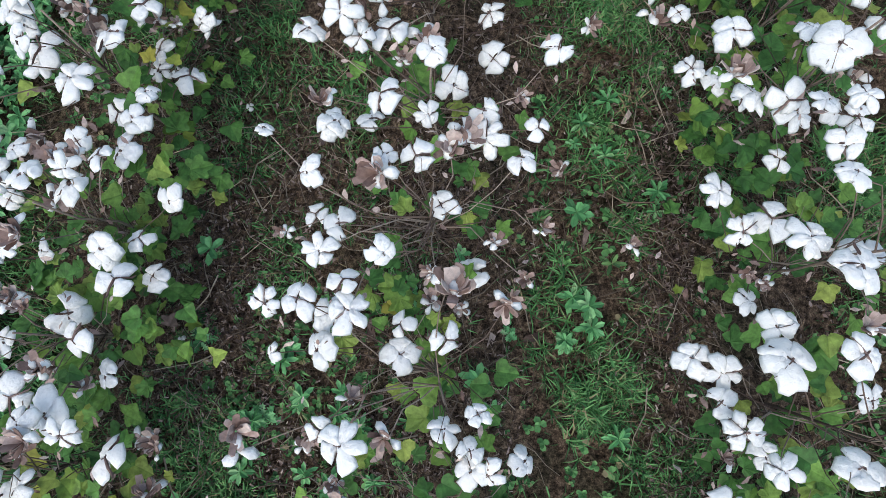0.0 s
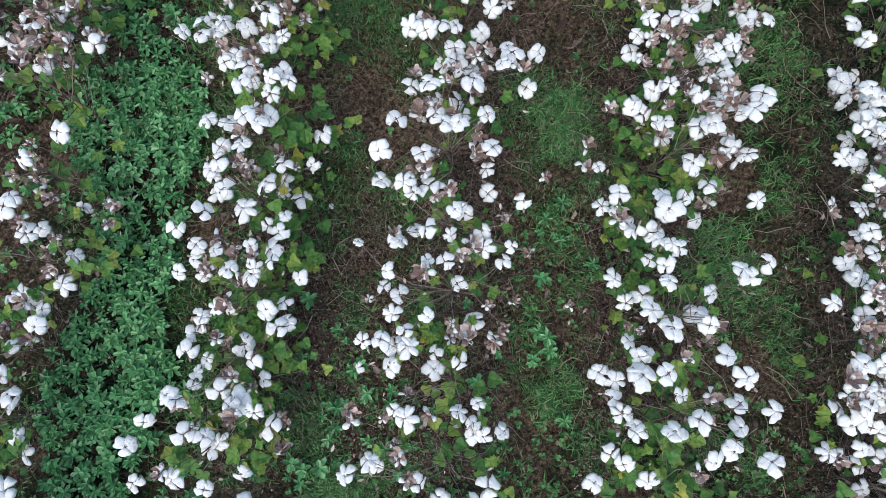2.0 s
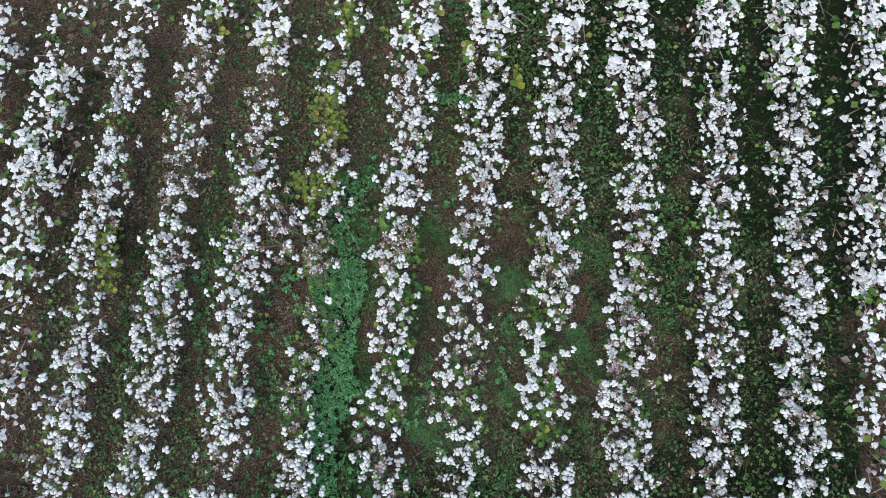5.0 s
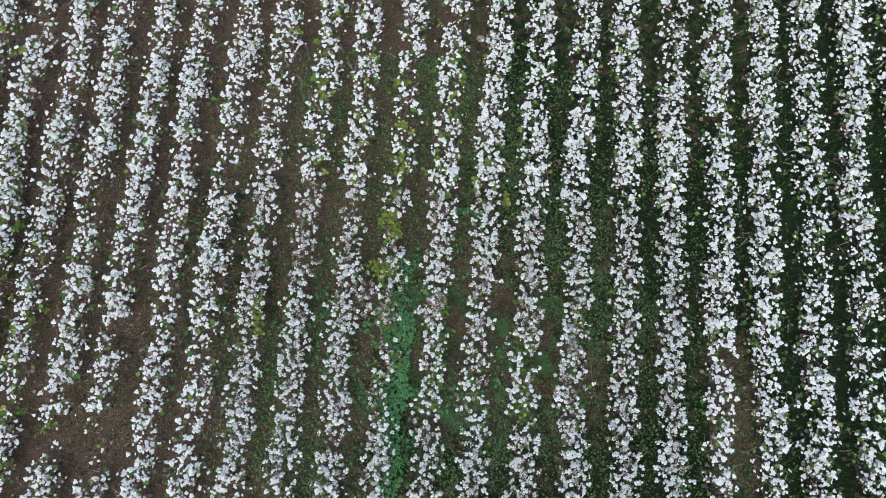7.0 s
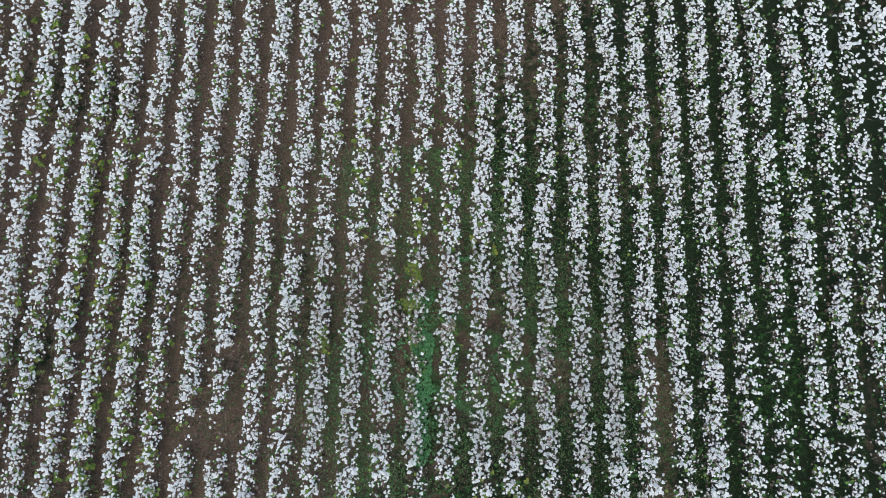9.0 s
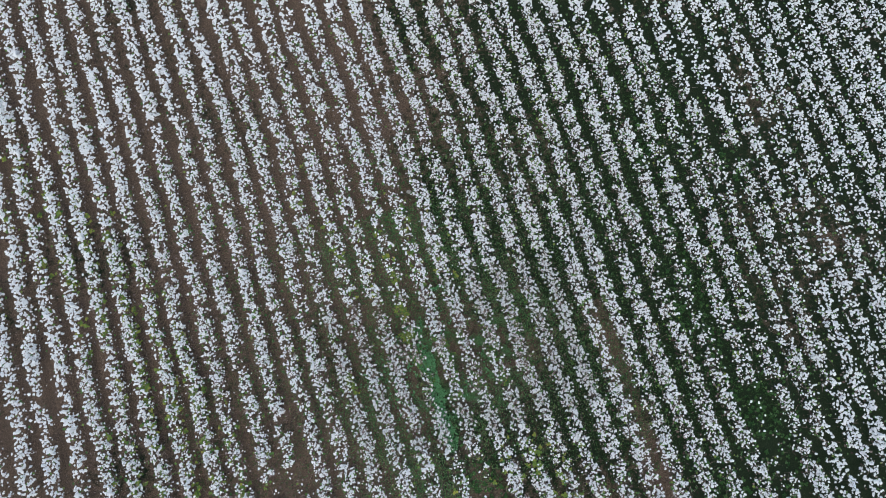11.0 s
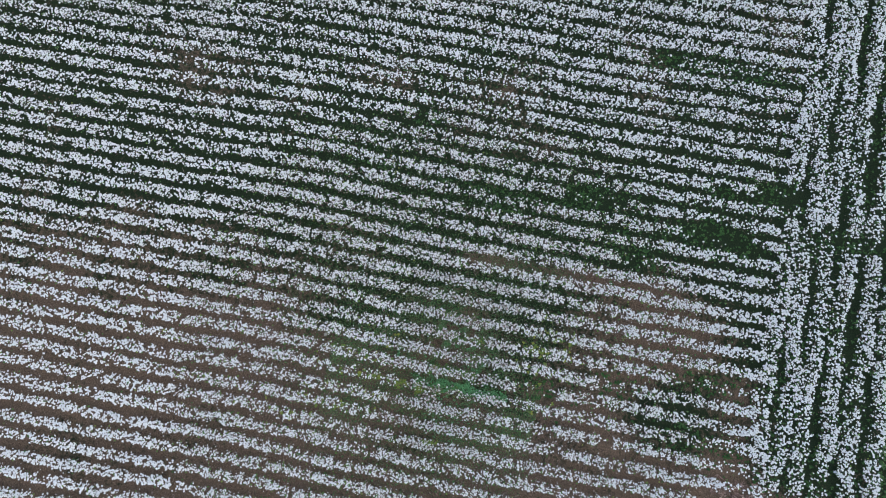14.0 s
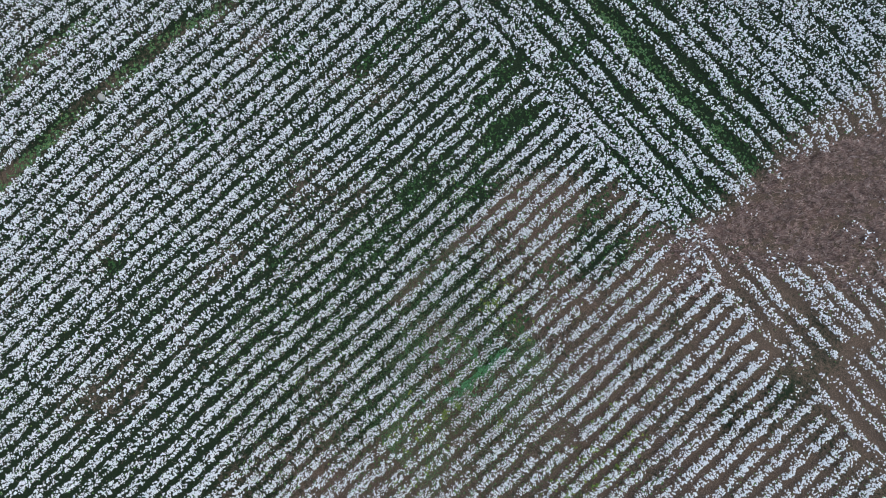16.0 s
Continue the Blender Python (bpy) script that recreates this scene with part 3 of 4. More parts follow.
near_plant(0.51, 0.40, 4, 12, 0, [(-0.12, -0.14, 0.57, 0.086, 0), (-0.30, -0.17, 0.54, 0.076, 1), (-0.20, 0.01, 0.45, 0.073, 0), (-0.23, 0.10, 0.53, 0.073, 0), (-0.05, 0.01, 0.38, 0.072, 0), (0.04, 0.05, 0.47, 0.070, 0), (-0.05, 0.07, 0.42, 0.060, 0), (0.05, -0.12, 0.45, 0.059, 0), (-0.00, 0.12, 0.30, 0.056, 1), (0.07, 0.12, 0.19, 0.055, 1), (-0.29, 0.09, 0.53, 0.055, 0), (-0.16, -0.12, 0.56, 0.054, 0), (0.10, -0.15, 0.47, 0.053, 0), (0.11, -0.08, 0.49, 0.048, 0), (-0.32, -0.01, 0.34, 0.044, 0), (-0.14, -0.08, 0.44, 0.043, 1), (-0.20, -0.16, 0.50, 0.042, 1)])
near_plant(0.50, 0.71, 4, 5, 0, [(-0.18, -0.05, 0.43, 0.079, 0), (-0.03, 0.07, 0.54, 0.067, 0), (0.18, -0.16, 0.17, 0.066, 1), (0.17, 0.10, 0.47, 0.064, 0), (0.02, 0.01, 0.41, 0.061, 0), (-0.19, -0.12, 0.54, 0.061, 0), (-0.22, 0.02, 0.56, 0.059, 0), (-0.07, -0.12, 0.59, 0.057, 0), (-0.09, 0.07, 0.53, 0.055, 0), (-0.14, -0.17, 0.54, 0.054, 0), (-0.25, -0.02, 0.35, 0.054, 0), (0.13, -0.06, 0.41, 0.049, 1), (0.01, -0.13, 0.39, 0.047, 1), (0.20, -0.13, 0.42, 0.043, 1), (-0.34, 0.12, 0.48, 0.041, 0), (-0.29, -0.07, 0.41, 0.039, 1), (0.21, -0.05, 0.51, 0.038, 1)])
near_plant(0.48, 0.97, 4, 6, 0, [(0.12, -0.12, 0.46, 0.070, 0), (0.07, -0.10, 0.46, 0.070, 1), (-0.17, 0.06, 0.58, 0.070, 0), (-0.26, 0.15, 0.62, 0.070, 0), (-0.19, -0.12, 0.47, 0.070, 0), (-0.17, -0.13, 0.52, 0.069, 0), (-0.27, 0.10, 0.43, 0.066, 0), (0.24, 0.04, 0.54, 0.065, 0), (-0.14, 0.04, 0.53, 0.064, 0), (0.11, -0.06, 0.45, 0.061, 0), (-0.13, -0.06, 0.35, 0.059, 0), (0.32, -0.08, 0.15, 0.056, 1), (-0.00, -0.09, 0.49, 0.055, 0), (0.01, -0.03, 0.64, 0.054, 0), (-0.17, -0.10, 0.58, 0.052, 1), (0.21, -0.12, 0.54, 0.050, 0), (0.20, 0.02, 0.35, 0.046, 1), (-0.12, 0.16, 0.35, 0.046, 0), (-0.07, 0.05, 0.42, 0.046, 1)])
near_plant(0.46, 1.25, 15, 6, 0, [(0.11, 0.07, 0.51, 0.070, 0), (0.14, -0.06, 0.54, 0.070, 0), (-0.10, 0.14, 0.58, 0.070, 0), (-0.04, -0.00, 0.59, 0.070, 0), (-0.20, -0.00, 0.57, 0.070, 0), (-0.10, -0.10, 0.54, 0.070, 0), (0.13, -0.10, 0.40, 0.064, 0), (0.34, -0.11, 0.39, 0.050, 1)])
near_plant(0.45, 1.57, 27, 6, 0, [(0.16, -0.07, 0.54, 0.070, 0)])
near_plant(0.46, 1.91, 27, 6, 0, [])
near_plant(1.33, 0.06, 5, 10, 1, [(-0.29, 0.02, 0.40, 0.070, 0), (-0.12, 0.05, 0.44, 0.070, 0), (-0.22, 0.11, 0.50, 0.070, 0)])
near_plant(1.31, 0.35, 5, 10, 1, [(-0.17, 0.11, 0.56, 0.091, 0), (-0.14, 0.13, 0.70, 0.074, 0), (-0.21, -0.02, 0.49, 0.073, 0), (-0.22, 0.08, 0.42, 0.073, 0), (0.17, -0.10, 0.71, 0.070, 0), (0.18, -0.03, 0.49, 0.070, 0), (0.09, 0.14, 0.71, 0.070, 0), (0.24, 0.04, 0.59, 0.070, 0), (0.13, -0.10, 0.55, 0.070, 0), (-0.00, -0.11, 0.72, 0.070, 0), (-0.03, 0.00, 0.68, 0.070, 0), (-0.27, 0.10, 0.40, 0.068, 0), (-0.17, 0.17, 0.52, 0.066, 0), (-0.07, -0.05, 0.59, 0.066, 0), (-0.18, -0.07, 0.56, 0.064, 0), (-0.05, 0.06, 0.58, 0.054, 0), (-0.19, -0.09, 0.39, 0.045, 1)])
near_plant(1.29, 0.68, 5, 10, 1, [(-0.09, -0.06, 0.65, 0.078, 0), (-0.13, 0.05, 0.46, 0.077, 0), (-0.14, -0.01, 0.60, 0.074, 0), (-0.23, 0.10, 0.45, 0.071, 0), (0.10, -0.13, 0.60, 0.070, 0), (0.12, 0.14, 0.65, 0.070, 0), (0.07, 0.07, 0.55, 0.070, 0), (0.03, -0.04, 0.63, 0.070, 0), (-0.19, 0.02, 0.47, 0.070, 0), (-0.13, 0.13, 0.68, 0.059, 0), (-0.16, -0.11, 0.43, 0.053, 0), (-0.12, 0.08, 0.69, 0.052, 0), (-0.35, 0.00, 0.31, 0.048, 1), (-0.12, -0.07, 0.42, 0.043, 1), (-0.17, -0.06, 0.45, 0.031, 1)])
near_plant(1.27, 1.01, 5, 10, 1, [(-0.09, -0.01, 0.64, 0.084, 0), (-0.23, 0.05, 0.55, 0.084, 0), (0.25, -0.15, 0.59, 0.070, 0), (0.26, 0.08, 0.50, 0.070, 0), (-0.26, 0.03, 0.43, 0.066, 0), (-0.09, 0.06, 0.56, 0.064, 0), (-0.19, 0.03, 0.39, 0.062, 0), (-0.05, -0.13, 0.62, 0.062, 0), (-0.11, -0.11, 0.63, 0.059, 0), (-0.15, -0.02, 0.41, 0.051, 0), (-0.08, -0.15, 0.43, 0.050, 0), (-0.11, -0.14, 0.73, 0.049, 0)])
near_plant(1.27, 1.29, 18, 10, 1, [(0.18, -0.07, 0.59, 0.070, 0), (0.17, 0.06, 0.66, 0.070, 0), (0.07, 0.03, 0.59, 0.070, 0), (-0.01, -0.01, 0.65, 0.070, 0), (-0.06, 0.07, 0.47, 0.070, 0), (-0.19, 0.09, 0.52, 0.070, 0), (-0.26, -0.08, 0.35, 0.051, 0)])
near_plant(1.28, 1.56, 27, 10, 1, [(-0.07, -0.08, 0.52, 0.070, 0), (0.06, 0.02, 0.58, 0.070, 0), (0.27, 0.15, 0.32, 0.070, 0), (-0.03, 0.16, 0.57, 0.070, 0), (-0.19, 0.08, 0.42, 0.070, 0)])
near_plant(1.30, 1.85, 27, 10, 1, [(0.21, -0.06, 0.45, 0.070, 0), (-0.17, -0.12, 0.51, 0.070, 0)])
near_plant(2.12, 0.11, 21, 5, 1, [])
near_plant(2.10, 0.38, 27, 5, 1, [(-0.23, 0.04, 0.55, 0.070, 0), (-0.28, 0.03, 0.47, 0.070, 0), (-0.26, 0.13, 0.55, 0.070, 0)])
near_plant(2.09, 0.65, 27, 5, 1, [(-0.24, -0.09, 0.56, 0.070, 0), (-0.18, 0.15, 0.51, 0.070, 0)])
near_plant(2.09, 0.96, 27, 5, 1, [(-0.16, 0.06, 0.48, 0.070, 0), (-0.16, 0.15, 0.43, 0.070, 0)])
near_plant(2.11, 1.30, 27, 5, 1, [(-0.25, -0.14, 0.59, 0.070, 0), (-0.28, -0.03, 0.49, 0.070, 0), (-0.21, 0.11, 0.53, 0.070, 0)])
near_plant(2.13, 1.61, 27, 5, 1, [(-0.20, -0.07, 0.49, 0.070, 0)])
near_plant(2.15, 1.88, 27, 5, 1, [])

# ---- the plants round them: a dozen patterns, turned and set along the rows ----
def pattern(n, leaves, dry):
    plant = new("cotton_plant")
    ends, bunches = [], max(1, round(n / 2.2))
    for i in range(n):
        b = i % bunches
        a, r = b * 2.4 + rng.normal(0, 0.12), 0.26 * math.sqrt((b + 0.4) / bunches)
        ends.append((r * math.cos(a) + rng.normal(0, 0.034), r * math.sin(a) + rng.normal(0, 0.034), 0.36 + 0.2 * ((b * 0.618) % 1) + rng.normal(0, 0.04) - 0.4 * r))
    spots = ends or [(rng.normal(0, 0.1), rng.normal(0, 0.1), 0.2) for i in range(4)]
    part("stem", stem_mesh(ends, 0.55, 0.0055, 14), plant)
    add_bracts(plant, spots, 22 + int(40 * dry))
    for e in ends:
        add_boll(plant, *e, 0.052 + 0.05 * rng.uniform() ** 1.2, rng.uniform() < dry, False)
    add_foliage(plant, leaves, 0.2, leaves > 15)
    return tagged(plant, plant_label(leaves, n, n * dry), "cotton plant", "cotton plants of the field")


PATTERNS = [pattern(int(rng.integers(23, 30)), l, d) for l, d in ((3, 0.2), (4, 0.15), (2, 0.25), (6, 0.1), (3, 0.2), (5, 0.15), (2, 0.3), (4, 0.15), (7, 0.1), (3, 0.2))]
WITHERED = [pattern(13, 1, 0.8), pattern(11, 2, 0.7), pattern(15, 1, 0.6)]
LUSH = [pattern(0, 22, 0.0), pattern(2, 18, 0.0)]
tagged(LUSH[0], "bushy green cotton plant without open bolls", "cotton plant")
unused = list(PATTERNS + WITHERED + LUSH)
CLOSE_ROWS, CLOSE_Y = range(-4, 6), (-1.35, 3.75)


def set_plant(options, x, y):
    first = options[rng.integers(len(options))]
    m = Matrix.Translation((x, y, 0)) @ Matrix.Rotation(rng.uniform(0, 6.28), 4, "Z")
    if first in unused:
        unused.remove(first)
        first.matrix_basis = m
        return
    copy_thing(first, m)


def close_plants():
    for x, y in ((-1.2, 2.15), (-1.28, 2.35), (-1.18, 2.5), (-1.2, 3.05), (-1.3, 3.2), (-1.1, 3.15), (-3.4, 1.45), (-3.3, 1.15), (-1.16, 4.3)):
        set_plant(LUSH, x, y)
    for x, y in ((-1.5, 1.9), (-1.6, 2.1), (-1.35, 1.75), (-1.55, 1.65), (-1.15, 2.75)):
        set_plant(WITHERED, x, y)
    for k in CLOSE_ROWS:
        for j in range(18):
            y = CLOSE_Y[0] + 0.15 + 0.285 * j + rng.normal(0, 0.04)
            x = row_x(k, y) + rng.normal(0, 0.03)
            if -1 <= k <= 3 and -0.07 < y < 2.03:
                continue
            share = kept(np.array([x]), np.array([y]))[0]
            if rng.uniform() < share:
                set_plant(WITHERED if k in (-2, -3) and rng.uniform() < (0.35 if y > 0.9 else 0.1) else PATTERNS, x, y)
    for p in list(unused):
        for o in (*p.children_recursive, p):
            bpy.data.objects.remove(o)


close_plants()

# ---- the rest of the crop, too many to count: each row one drift of bolls, leaves and twigs ----
def puff(n=5):
    """A low, uneven dome of lint, about 2 across."""
    a = np.arange(n) * 6.2832 / n + rng.normal(0, 0.15, n)
    r = rng.uniform(0.8, 1.2, n)
    rim = np.stack([r * np.cos(a), r * np.sin(a), rng.normal(-0.35, 0.08, n)], 1)
    return np.concatenate([[(rng.normal(0, 0.12), rng.normal(0, 0.12), 0.38)], rim]), np.array([(0, 1 + q, 1 + (q + 1) % n) for q in range(n)])


FAR_BOLLS = [(v * (1.08, 0.88, 0.8), f) for v, f in (puff() for i in range(10))]
FARTHEST = [(v * (1.12, 0.92, 0.8), f) for v, f in (puff(4) for i in range(10))]


def mid_boll(n):
    out = []
    for i in range(n):
        a = i * 6.283 / n + rng.normal(0, 0.3)
        v, f = puff()
        out.append((v * (0.6, 0.6, 0.4) * rng.uniform(0.8, 1.2, 3) + (0.47 * math.cos(a), 0.47 * math.sin(a), rng.normal(0, 0.1)), f))
    return joined(out)


MID_BOLLS = [mid_boll(n) for n in (3, 3, 2, 2, 3)]
FAR_LEAVES = [(np.array([(0, 0, 0), (0.55, -0.45, 0.1), (1, 0, -0.05), (0.55, 0.45, 0.12)]), np.array([(0, 1, 2), (0, 2, 3)]))]
FAR_TWIGS = [(np.array([(0, 0.03, 0), (0, -0.03, 0), (1, 0, 0.0)]), np.array([(0, 1, 2)]))]


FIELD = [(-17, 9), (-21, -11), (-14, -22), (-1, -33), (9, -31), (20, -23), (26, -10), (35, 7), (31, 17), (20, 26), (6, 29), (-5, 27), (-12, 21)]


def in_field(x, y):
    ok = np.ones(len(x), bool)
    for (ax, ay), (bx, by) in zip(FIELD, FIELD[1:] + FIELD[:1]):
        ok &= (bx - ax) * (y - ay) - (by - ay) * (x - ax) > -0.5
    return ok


def crop_row(name, at, way, lo, hi, density, label, skip=False):
    """Bolls, leaves and twigs along one row. way 0: it runs along y is row number at; 1: along x, at gives its y on the east and on the west."""
    bunch = rng.uniform(lo, hi, rng.poisson((hi - lo) * density / 1.7))
    off = (0.37 if way else 0.205 if at < -5 else 0.262 if at > 15 else 0.24) * (np.where(bunch < -3.5, 0.62, 1.0) if way else 1.0) * np.sin(rng.uniform(-1.57, 1.57, len(bunch))) * rng.uniform(0.2, 1, len(bunch)) ** 0.5
    many = rng.choice([1, 2, 3, 4], len(bunch), p=[0.5, 0.34, 0.12, 0.04])
    s, d = (np.repeat(q, many) + rng.normal(0, 0.032, many.sum()) for q in (bunch, off))
    n = len(s)
    wander = (row_x(at, s) if way == 0 else at[0] + (at[1] - at[0]) * np.clip((-3.0 - s) / 5.0, 0, 1))
    phase = at if way == 0 else at[0]
    wander = wander + (0.03 + 0.06 * way) * np.sin(s * 0.7 + phase * 3) + (0.025 + 0.04 * way) * np.sin(s * 1.9 + phase)
    x, y = (wander + d, s) if way == 0 else (s, wander + d)
    # The dip near x 9 thins bolls, imitating the lens's dimmer right side.
    vigour = 0.88 + 0.22 * smooth_noise(x, y, 11) + (0.14 + 0.24 * way) * smooth_noise(x * 3.1, y * 3.1, 12) + 0.25 * np.clip((x - 14) / 6, 0, 1) - 0.08 * np.exp(-((x - 9) / 4) ** 2)
    vigour = np.clip(vigour, 0.45, 1) * (1 - 0.4 * way * np.clip((-2.5 - x) / 2, 0, 1))
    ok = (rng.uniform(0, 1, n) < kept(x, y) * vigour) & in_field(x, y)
    if skip:
        ok &= (y < CLOSE_Y[0]) | (y > CLOSE_Y[1] + 0.1)
    x, y, d = x[ok], y[ok], d[ok]
    n = len(x)
    if n < 5:
        return
    z = np.clip(rng.normal(0.47, 0.10, n) - 0.5 * np.abs(d), 0.12, 0.75)
    reach = np.hypot(x, y - 1.5)
    close = reach < 8.5
    shapes, index = [], []
    deep = reach > 12
    low = rng.integers(0, n, int(n * 0.6))
    low = low[~deep[low] | (rng.uniform(0, 1, len(low)) < (0.7 if way == 0 and at > 15 else 0.35))]
    under = np.stack([x[low] + rng.normal(0, 0.07, len(low)), y[low] + rng.normal(0, 0.07, len(low)), rng.uniform(0.15, 0.32, len(low))], 1)
    over = np.stack([x, y, z], 1)
    for p, kinds, size in ((over[close], MID_BOLLS, (0.028, 0.050)), (over[~close & ~deep], FAR_BOLLS, (0.031, 0.053)), (over[deep], FARTHEST, (0.034, 0.057) if way == 0 and at > 15 else (0.037, 0.061)), (under, FARTHEST, (0.02, 0.034))):
        m = len(p)
        if m:
            sh = spread(kinds, p, rng.uniform(*size, m), turns(rng.uniform(0, 6.28, m), rng.normal(0, 0.4, m), rng.uniform(0, 6.28, m)))
            shapes.append(sh), index.append(np.zeros(len(sh[1]), int))
    # Slot 4: dark low leaves added to stand for stalk shade in row gaps.
    for kinds, share, lo_z, hi_z, size, slot in ((FAR_LEAVES, 0.35, 0.10, 0.45, (0.05, 0.11), 1), (FAR_TWIGS, 0.6, 0.15, 0.5, (0.10, 0.28), 2), (FAR_LEAVES, 0.45, 0.25, 0.5, (0.02, 0.045), 3), (FAR_LEAVES, 0.4, 0.04, 0.2, (0.05, 0.10), 4)):
        m = int(n * share)
        pick = rng.integers(0, n, m)
        pick = pick[~deep[pick] | (rng.uniform(0, 1, m) < 0.35)]
        m = len(pick)
        p = np.stack([x[pick] + rng.normal(0, 0.07, m), y[pick] + rng.normal(0, 0.07, m), rng.uniform(lo_z, hi_z, m)], 1)
        sh = spread(kinds, p, rng.uniform(*size, m), turns(rng.uniform(0, 6.28, m), rng.normal(0, 0.35, m), rng.uniform(0, 6.28, m)))
        shapes.append(sh), index.append(np.full(len(sh[1]), slot))
    stuff(name, joined(shapes), [COTTON, LEAF, STEM, BUR, LITTER], label, "crop row", np.concatenate(index), False)


for k in range(-24, 44):
    x = row_x(k, -12)
    end = -12.35 + 0.15 * math.sin(k * 1.7) if x > -8 else -11.9 + 0.3 * math.sin(k * 2.1)
    crop_row("cotton_row", k, 0, end, 29.0, (82 if abs(k - 1) < 9 else 74 if k < 14 else 84), "long row of ripe cotton with white bolls on brown stalks", k in CLOSE_ROWS)
HEADLAND = [(-12.65, -12.45), (-13.5, -13.35), (-14.4, -14.3), (-15.4, -15.4), (-16.5, -16.05), (-17.5, -16.75), (-19.2, -17.65), (-20.45, -18.6), (-21.6, -19.5), (-22.5, -20.4)]
HEADLAND += [(-23.4 - 0.87 * j, -21.3 - 0.87 * j) for j in range(11)]
for y_east, y_west in HEADLAND:
    crop_row("cross_row", (y_east, y_west), 1, -22.0, 30.0, 74 if y_east == -19.2 else 92, "headland row of ripe cotton across the field's end")

# ---- low growth between the rows ----
BLADE = [(np.array([(-0.05, 0, 0), (0.05, 0, 0), (-0.045, 0.14, 0.55), (0.045, 0.14, 0.55), (0, 0.5, 0.9)]), np.array([(0, 1, 2), (1, 3, 2), (2, 3, 4)]))]


def weed_shape(n, wide):
    out = []
    for i in range(n):
        a = i * 2.4 + rng.normal(0, 0.2)
        r, h = 1.0 - 0.5 * i / n, 0.15 + 0.7 * i / n
        v = np.array([(0, 0, h * 0.6), (0.3 * r, -wide * 0.8, h * 0.9), (0.75 * r, -wide * 0.9, h), (1.0 * r, 0, h * 0.8), (0.75 * r, wide * 0.9, h), (0.3 * r, wide * 0.8, h * 0.9)])
        c, s = math.cos(a), math.sin(a)
        out.append((v @ np.array([[c, -s, 0], [s, c, 0], [0, 0, 1]]).T, np.array([(0, 1, 2), (0, 2, 3), (0, 3, 4), (0, 4, 5)])))
    return joined(out)


WEEDS = [weed_shape(9, 0.17), weed_shape(7, 0.22), weed_shape(11, 0.13)]
SORREL = [weed_shape(5, 0.36), weed_shape(4, 0.42)]
DEAD = [(np.array([(-0.6, -0.12, 0), (0.5, -0.22, 0.12), (0.65, 0.12, 0.0), (-0.35, 0.24, 0.16), (0, 0, 0.08)]) + rng.normal(0, 0.1, (5, 3)), np.array([(0, 1, 4), (1, 2, 4), (2, 3, 4), (3, 0, 4)])) for i in range(5)]


def stick():
    """A dry twig one long, kinked, some with a fork."""
    p = bent((0, 0, 0), (1, 0, 0.03), 0.03, 4)
    p[1:3, 1] += rng.normal(0, 0.04, 2)
    shapes = [tube(p, 0.013, 0.006, 3)]
    if rng.uniform() < 0.5:
        shapes.append(tube([p[2], p[2] + (0.25, rng.choice((-0.2, 0.2)), 0.03)], 0.009, 0.004, 3))
    return joined(shapes)


STICK = [stick() for i in range(8)]


def lane(x, y):
    """How far a place lies from the nearest row, 0 on it and 1 in mid-lane."""
    return 0.5 - 0.5 * np.cos(row_of(x, y) * 6.2832)


def scatter(name, kinds, n, box, want, size, tilt, mat, label, category, z=(0.0, 0.0), way=3.14):
    x, y = rng.uniform(box[0], box[1], n), rng.uniform(box[2], box[3], n)
    ok = rng.uniform(0, 1, n) < want(x, y)
    x, y = x[ok], y[ok]
    n = len(x)
    p = np.stack([x, y, rng.uniform(z[0], z[1], n) - 0.01], 1)
    s = rng.uniform(size[0], size[1], n)
    return stuff(name, spread(kinds, p, s, turns(rng.uniform(-way, way, n), rng.normal(0, tilt, n), rng.uniform(0, 6.28, n))), [mat], label, category)


def strip(x, y):
    """The weedy strip beside the row, and the small patches further on."""
    mid = -0.89 - 0.11 * np.clip(y - 1.2, 0, 2) + 0.04 * np.sin(y * 3)
    a = (np.abs(x - mid) < 0.22 + 0.06 * np.sin(y * 5 + 1) + 0.07 * smooth_noise(x * 6, y * 6, 71)) & (y > -2.6) & (y < 2.6)
    b = (np.abs(x - 0.08) < 0.22) & (np.abs(y - 4.4) < 0.9)
    return a | b


def spots(x, y, places):
    g = np.zeros(np.shape(x))
    for hx, hy, a, b in places:
        g = np.maximum(g, np.exp(-((x - hx) / a) ** 2 - ((y - hy) / b) ** 2))
    return g


def bare(x, y):
    """Patches of open brown soil in the lanes."""
    return spots(x, y, [(0.06, 1.57, 0.13, 0.35), (0.82, 1.85, 0.12, 0.3), (0.76, 0.47, 0.14, 0.12), (0.88, 0.14, 0.1, 0.16), (0.92, 0.62, 0.08, 0.1), (0.84, -0.2, 0.12, 0.2), (0.82, 1.05, 0.06, 0.1), (-0.1, -0.3, 0.12, 0.3), (1.72, 1.4, 0.1, 0.3)])


def dead(x, y):
    """Where dead leaves and twigs gather, beside and under the rows."""
    return spots(x, y, [(-0.06, 0.5, 0.17, 0.22), (-0.24, 0.75, 0.08, 0.2), (1.12, 0.75, 0.08, 0.75), (0.46, 0.8, 0.2, 0.12), (0.5, 0.35, 0.16, 0.25), (-1.32, 1.75, 0.14, 0.35), (0.1, 0.12, 0.08, 0.2), (0.12, 1.0, 0.09, 0.3), (-1.6, 1.2, 0.25, 0.5), (-1.15, 0.3, 0.08, 0.3)])


def fade(x, y):
    """1 in the middle of the closely seen ground, thinning out towards its edge."""
    return np.clip((3.2 - np.hypot((x - 0.5) * 0.82, (y - 0.9) * 1.3)) / 2.2, 0, 1)


